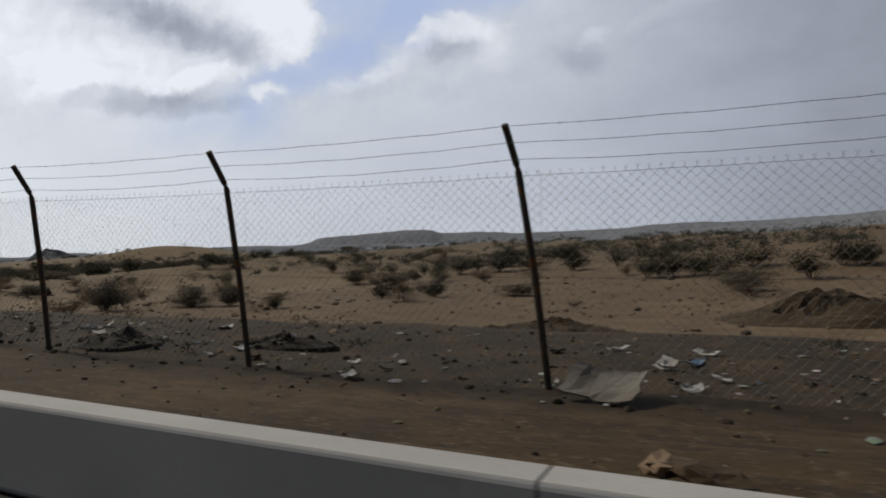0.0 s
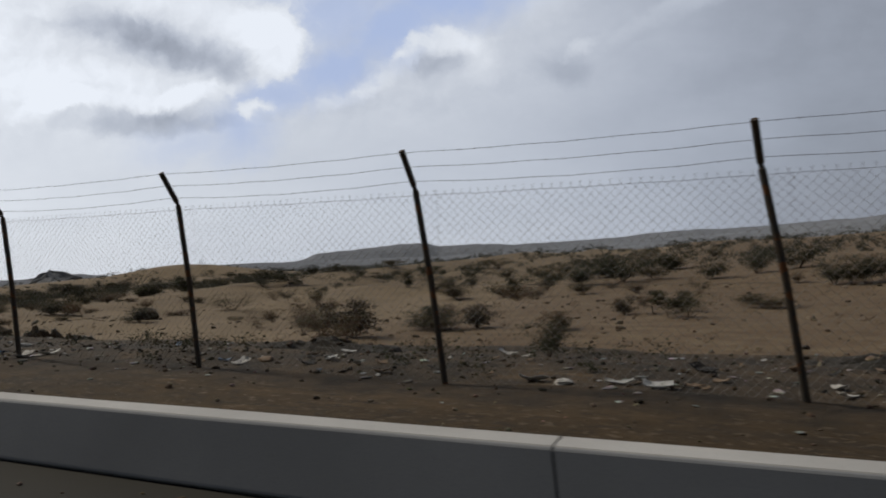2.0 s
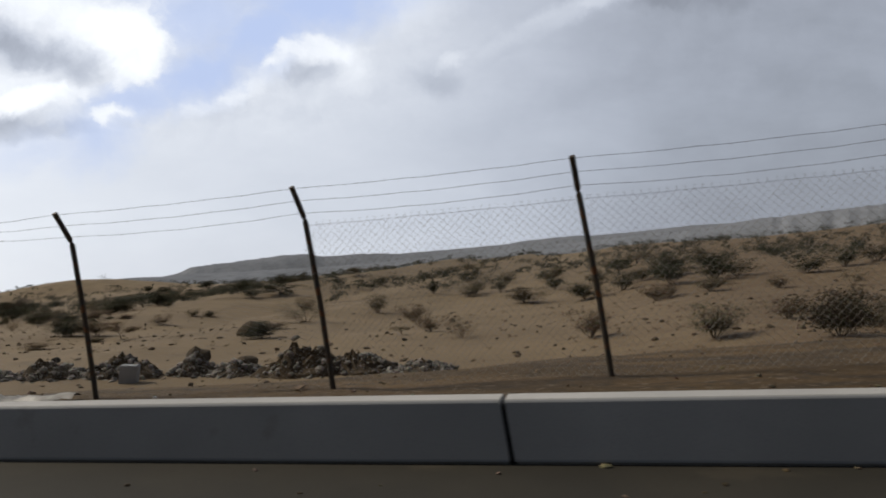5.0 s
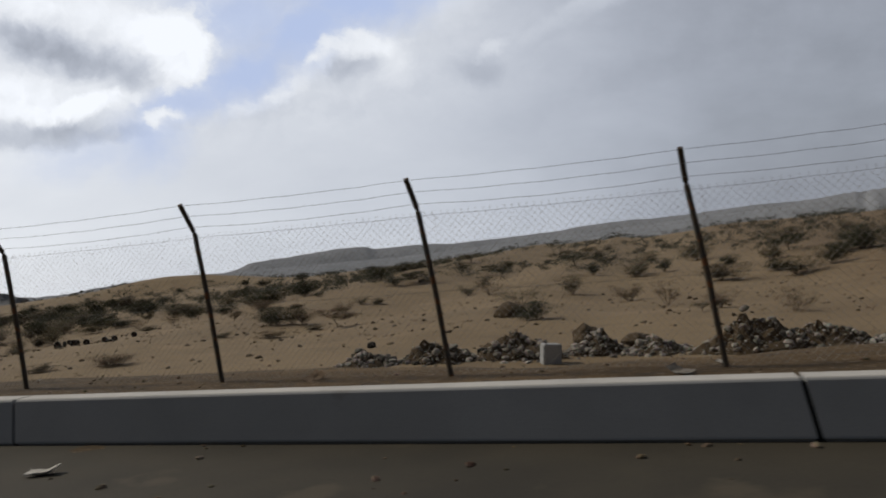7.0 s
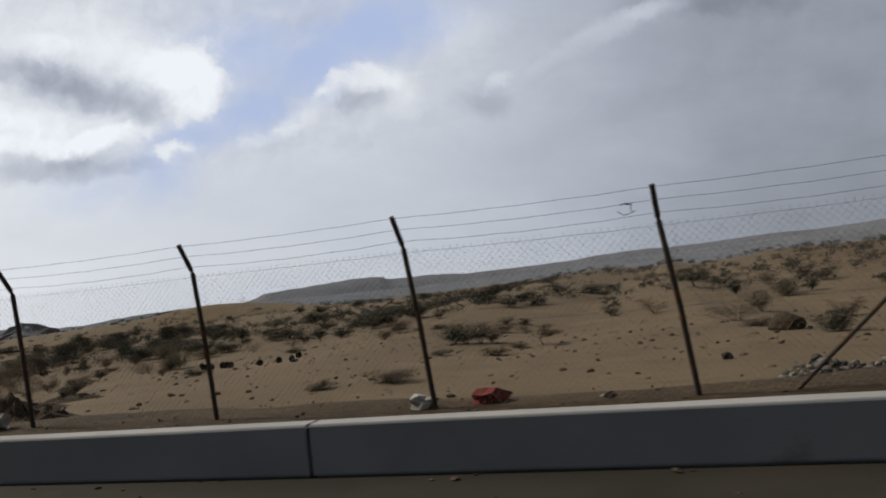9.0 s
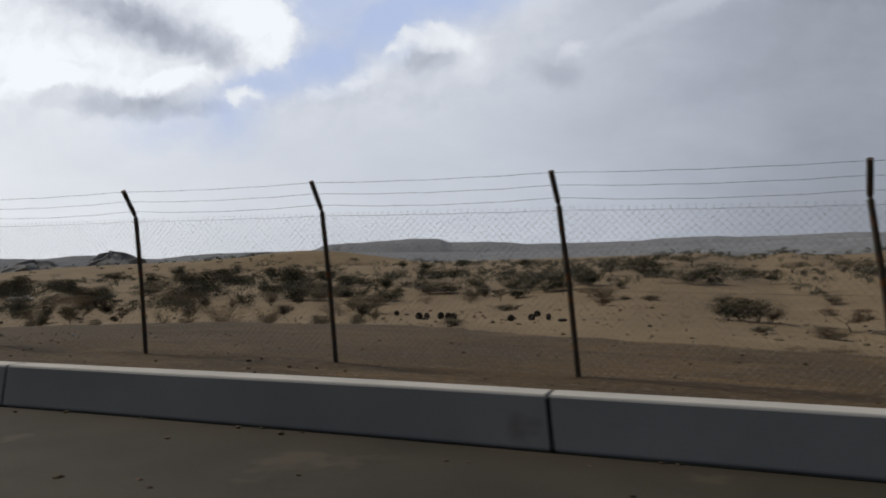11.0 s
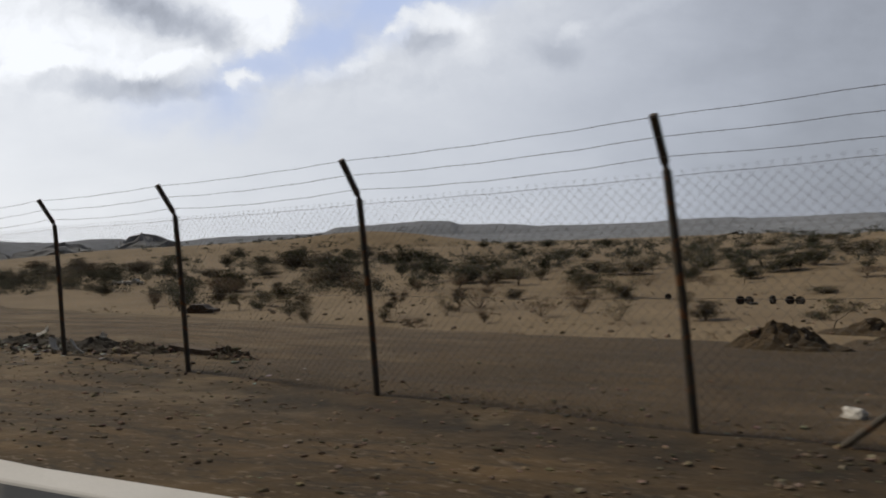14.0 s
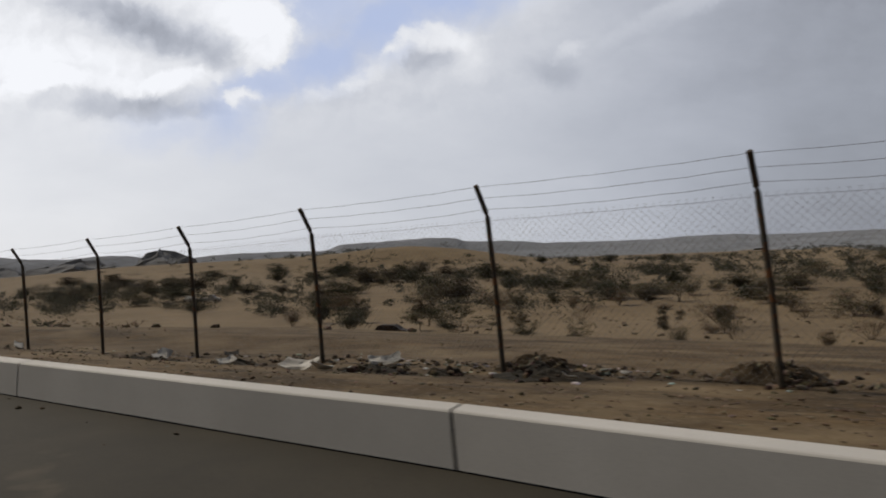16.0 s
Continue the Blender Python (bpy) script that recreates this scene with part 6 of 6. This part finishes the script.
def bottle():
    m = bpy.data.materials.new("blue_clear_plastic")
    m.use_nodes = True
    b = m.node_tree.nodes["Principled BSDF"]
    b.inputs["Base Color"].default_value = (0.50, 0.68, 0.86, 1)
    b.inputs["Roughness"].default_value = 0.12
    b.inputs["Transmission Weight"].default_value = 0.55
    b.inputs["IOR"].default_value = 1.15
    base = tagged(new("water_bottle"), "large blue clear plastic water bottle lying at the barrier", "bottle")
    prof = [(0.0, -0.22), (0.10, -0.22), (0.128, -0.205), (0.135, -0.17), (0.129, -0.12), (0.135, -0.09), (0.129, -0.04), (0.135, 0.0), (0.129, 0.04), (0.135, 0.08), (0.125, 0.13), (0.085, 0.18), (0.03, 0.205), (0.03, 0.24)]
    bm = bmesh.new()
    rings = [[bm.verts.new((r * math.cos(t), r * math.sin(t), z)) for t in [2 * math.pi * q / 28 for q in range(28)]] for r, z in prof[1:]]
    for a, c in zip(rings, rings[1:]):
        for q in range(28):
            bm.faces.new((a[q], a[(q + 1) % 28], c[(q + 1) % 28], c[q]))
    bm.faces.new(rings[0][::-1])
    bm.faces.new(rings[-1])
    for fc in bm.faces:
        fc.smooth = True
    part("body", bm, m, base)
    bm = bmesh.new()
    bmesh.ops.create_cone(bm, cap_ends=True, segments=20, radius1=0.036, radius2=0.034, depth=0.05)
    part("cap", bm, M_PAINT, base, "white cap").matrix_basis = pose(0, 0, 0.26)
    base.matrix_basis = pose(-98.42, barrier_y(-98.42) - 0.22, 0.165 + rise(-98.42, barrier_y(-98.42) - 0.22), 78, 0, 24)


bottle()

# ---------- things out on the plain ----------


def tyre(x, y, r, flat, turn, label="large black worn tyre lying on the sand"):
    base = tagged(new("tyre"), label, "tyre", "old tyres on the plain")
    bm = bmesh.new()
    prof = [(0.42, -0.2), (0.7, -0.3), (0.93, -0.27), (1.0, -0.14), (1.0, 0.14), (0.93, 0.27), (0.7, 0.3), (0.42, 0.2), (0.4, 0.0)]
    rings = [[bm.verts.new((q * r * math.cos(t), q * r * math.sin(t), z * r * 1.2)) for q, z in prof] for t in [2 * math.pi * i / 24 for i in range(24)]]
    for i in range(24):
        a, b = rings[i], rings[(i + 1) % 24]
        for j in range(len(prof)):
            bm.faces.new((a[j], b[j], b[(j + 1) % len(prof)], a[(j + 1) % len(prof)]))
    part("casing", bm, M_RUBBER, base)
    bm = bmesh.new()
    bmesh.ops.create_cone(bm, cap_ends=True, segments=20, radius1=0.44 * r, radius2=0.40 * r, depth=0.3 * r)
    part("rim", bm, M_RUST, base, "rusted steel rim")
    base.matrix_basis = Matrix.Translation((x, y, ground_z(x, y) + (0.2 * r if flat else 0.85 * r))) @ Euler((radians(0 if flat else 84), 0, radians(turn))).to_matrix().to_4x4()


for x, y, r, flat, turn in ((-187, 91, 0.6, 0, 10), (-185.4, 91.5, 0.55, 1, 0), (-178, 80, 0.75, 0, 25), (-176.6, 79, 0.7, 1, 0), (-177, 80.5, 0.7, 0, -30), (-174.5, 79.8, 0.75, 0, 60), (-172.8, 78.5, 0.7, 0, 15), (-171.8, 78, 0.7, 0, -20),
                            (-160.9, 69, 0.6, 0, 30), (-158.6, 70, 0.6, 0, 10), (-156.4, 69.5, 0.6, 0, 80), (-159.7, 77, 0.6, 0, 20), (-154.0, 66, 0.7, 1, 0)):
    tyre(x, y, r * 0.72, flat, turn)


def vehicle(name, x, y, turn, body_mat, wheels, label, length=4.4, height=1.4, pickup=False):
    """A car body from a side outline, with glass, wheels and lamps."""
    base = tagged(new(name), label, "car")
    L, H, W = length / 2, height, 0.84
    if pickup:
        out = [(-L, 0.35), (-L, 0.85 * H / 1.7 + 0.25), (-0.1, 0.95), (0.05, H), (1.0, H), (1.45, 1.0), (L - 0.05, 0.92), (L, 0.4)]
    else:
        out = [(-L, 0.35), (-L, 0.85), (-L + 0.5, 0.9), (-L + 0.95, H), (0.45, H), (1.15, 0.9), (L - 0.1, 0.78), (L, 0.4)]
    bm = bmesh.new()
    sides = [[bm.verts.new((px, s * W * (0.86 if pz > 1.05 else 1.0), pz)) for px, pz in out] for s in (-1, 1)]
    n = len(out)
    for i in range(n):
        bm.faces.new((sides[0][i], sides[0][(i + 1) % n], sides[1][(i + 1) % n], sides[1][i]))
    bm.faces.new(sides[0])
    bm.faces.new(sides[1][::-1])
    bmesh.ops.recalc_face_normals(bm, faces=bm.faces)
    bmesh.ops.bevel(bm, geom=bm.edges[:], offset=0.06, segments=2, affect="EDGES")
    part("body", bm, body_mat, base)
    for s in (-1, 1):
        bm = bmesh.new()
        g = [(-L + 0.75, 0.95), (-L + 1.05, H - 0.1), (0.4, H - 0.1), (0.95, 0.95)] if not pickup else [(0.05, 1.02), (0.15, H - 0.1), (0.95, H - 0.1), (1.25, 1.02)]
        a = [bm.verts.new((px, s * (W * 0.86 + (0.08 if pz < 1.1 else 0.02)), pz)) for px, pz in g]
        b = [bm.verts.new((px, s * (W * 0.86 - 0.05), pz)) for px, pz in g]
        bm.faces.new(a)
        bm.faces.new(b[::-1])
        for i in range(4):
            bm.faces.new((a[i], b[i], b[(i + 1) % 4], a[(i + 1) % 4]))
        bmesh.ops.recalc_face_normals(bm, faces=bm.faces)
        part("window", bm, M_GLASS, base)
    if wheels:
        for wx in (-L + 0.75, L - 0.8):
            for s in (-1, 1):
                bm = bmesh.new()
                bmesh.ops.create_cone(bm, cap_ends=True, segments=18, radius1=0.33, radius2=0.33, depth=0.22)
                bmesh.ops.bevel(bm, geom=bm.edges[:], offset=0.03, segments=2, affect="EDGES")
                part("wheel", bm, M_RUBBER, base).matrix_basis = pose(wx, s * 0.76, 0.33, 90, 0, 0)
    base.matrix_basis = Matrix.Translation((x, y, ground_z(x, y) - (0 if wheels else 0.28))) @ Euler((0, 0, radians(turn))).to_matrix().to_4x4()


vehicle("wrecked_car", -242.0, 60.5, 8, M_WRECK, False, "burnt dark car wreck sunk in the sand")
vehicle("pickup_truck", -323.0, 126.0, 12, M_PAINT, True, "dusty white pickup truck parked among the scrub", 5.2, 1.75, True)
vehicle("parked_car", -330.5, 128.0, -8, M_PAINT, True, "dusty white car parked among the scrub")

# block of concrete in front of the rubble
box_thing("concrete_block", -89.3, 31.6, (1.1, 0.9, 1.25), (0, 9, 24), M_CONC, "tilted pale concrete block in front of the rubble", "block", 0.06, lift=-0.1)

# ---------- litter ----------
def by_late_fence(q):
    x = q.choice((q.uniform(-226, -184), q.gauss(-213, 2.5), q.gauss(-190.5, 1.3)))
    return x, fence_y(x) + q.gauss(0.25, 0.35)


LITTER = [M_WHITE, M_WHITE, M_CARD, M_PAINT, M_CARD, M_WHITE, M_RUBBER, M_WHITE, M_PAINT, M_CARD, M_BLUE, M_GREY, M_PAINT]
LWORD = {M_WHITE.name: ("dirty white", "paper_scrap", "torn dirty white paper scrap on the soil"), M_CARD.name: ("brown", "cardboard_scrap", "flattened brown cardboard scrap on the soil"),
         M_PAINT.name: ("white", "plastic_scrap", "pale plastic scrap on the soil"), M_BLUE.name: ("blue", "plastic_scrap", "faded blue plastic scrap on the soil"), M_GREY.name: ("grey", "foam_scrap", "torn grey foam scrap on the soil"), M_RUBBER.name: ("black", "rubber_scrap", "black rubber scrap on the soil")}
r = random.Random(77)


def scrap(x, y, mat, seed):
    q = random.Random(seed)
    s = q.choice((0.05, 0.06, 0.08, 0.10, 0.13, 0.19))
    _, name, label = LWORD[mat.name]
    if q.random() < 0.2:
        crumpled(name, x, y, (s, s * q.uniform(0.5, 0.9), s * q.uniform(0.25, 0.5)), mat, label, "litter", seed, "litter along the fence")
    else:
        slab(name, x, y, 0.015, (s * 1.3, s * q.uniform(0.5, 0.9), 0.008), (q.uniform(-14, 22), q.uniform(-14, 14), q.uniform(0, 360)), mat, label, "litter", seed, s * 0.3, "litter along the fence")


for i in range(300):
    x = r.uniform(-50, 8)
    scrap(x, fence_y(x) + r.choice((abs(r.gauss(0.0, 0.9)) + 0.1, r.uniform(-0.3, 3.4))), r.choice(LITTER), 300 + i)
for i in range(18):
    x = r.uniform(-222, -140)
    scrap(x, fence_y(x) + r.gauss(0.6, 0.7), r.choice(LITTER), 500 + i)
for i in range(16):
    x = r.uniform(-130, -60)
    scrap(x, fence_y(x) + r.gauss(0.0, 0.35), r.choice(LITTER), 560 + i)


def bits(name, label, cat, count, place, size, mat, seed, flat=0.6):
    q = random.Random(seed)
    ps = []
    for _ in range(count):
        x, y = place(q)
        s = size * q.choice((0.5, 0.7, 1.0, 1.0, 1.8))
        ps.append(stone_data(q, Vector((x, y, rise(x, y) + 0.014 if y < barrier_y(x) else ground_z(x, y))) + Vector((0, 0, s * 0.15)), s, flat))
    tagged(joined(name, ps, mat), label, cat, kind="stuff")


def by_fence(q):
    x = q.uniform(-50, 10)
    return x, fence_y(x) + q.choice((q.gauss(0.9, 0.9), q.uniform(-0.5, 3.5)))


def on_verge(q):
    x = q.uniform(-226, 10)
    return x, q.uniform(barrier_y(x) + 0.4, fence_y(x) + 4)


def on_road(q):
    x = q.uniform(-226, 10)
    return x, barrier_y(x) - 0.1 - 2.8 * q.random() ** 1.6


def on_plain(q):
    return q.uniform(-260, 40), 14 + 90 * q.random() ** 1.5


bits("litter_bits", "small pale scraps of rubbish along the fence", "litter", 750, by_fence, 0.038, M_SCRAP, 1, 0.2)
bits("litter_bits", "small pale scraps of rubbish along the fence", "litter", 420, by_late_fence, 0.035, M_SCRAP, 31, 0.25)
bits("debris", "dark broken clods and debris along the fence", "debris", 700, by_late_fence, 0.03, M_CLOD, 32, 0.7)
bits("debris", "dark broken clods and debris along the fence", "debris", 2200, by_fence, 0.026, M_CLOD, 21, 0.7)


def on_corner_verge(q):
    x = q.gauss(-174, 6)
    return x, q.uniform(barrier_y(x) + 0.5, fence_y(x) + 0.4)


bits("verge_stones", "loose brown stones on the verge by the corner", "stones", 1500, on_corner_verge, 0.018, M_BROWNSTONE, 22, 0.5)
bits("gravel", "small brown stones strewn over the verge", "gravel", 11000, on_verge, 0.017, M_BROWNSTONE, 2)
def on_late_verge(q):
    x = q.uniform(-226, -150)
    return x, q.uniform(barrier_y(x) + 0.4, fence_y(x) + 0.6)


bits("pebbles", "small brown pebbles on the verge", "gravel", 12000, on_late_verge, 0.016, M_BROWNSTONE, 12, 0.4)
bits("road_grit", "small stones and grit on the road edge", "gravel", 1500, on_road, 0.022, M_BROWNSTONE, 3)
bits("plain_stones", "stones strewn over the sand plain", "stones", 2400, on_plain, 0.20, M_BROWNSTONE, 4)
# torn strips of plastic caught on the wires


def caught_strip(k, w, seed):
    r = random.Random(seed)
    p = fence_point(k)
    bm = bmesh.new()
    for _ in range(4):
        a = Vector((r.uniform(-0.5, 0.5) * w, 0, r.uniform(-0.02, 0.05)))
        pts = [a]
        for _ in range(4):
            pts.append(pts[-1] + Vector((r.uniform(-0.2, 0.35) * w, r.uniform(-0.02, 0.02), r.uniform(-0.05, 0.03))))
        tube(bm, pts, 0.006, 5, True, 0.4)
    ob = tagged(part("caught_plastic", bm, M_RUBBER), "dark torn plastic strips caught on the barbed wire", "scrap", "scraps on the wire")
    ob.matrix_basis = Matrix.Translation((p.x - 0.23, p.y - 0.19, p.z + 2.03))


caught_strip(53.78, 0.24, 1)
caught_strip(36.1, 0.16, 2)
slab("paper_scrap", -87.1, -4.7, 0.03, (0.22, 0.1, 0.008), (4, 3, 20), M_WHITE, "torn white paper scrap on the road", "litter", 91, 0.05, "litter on the road")
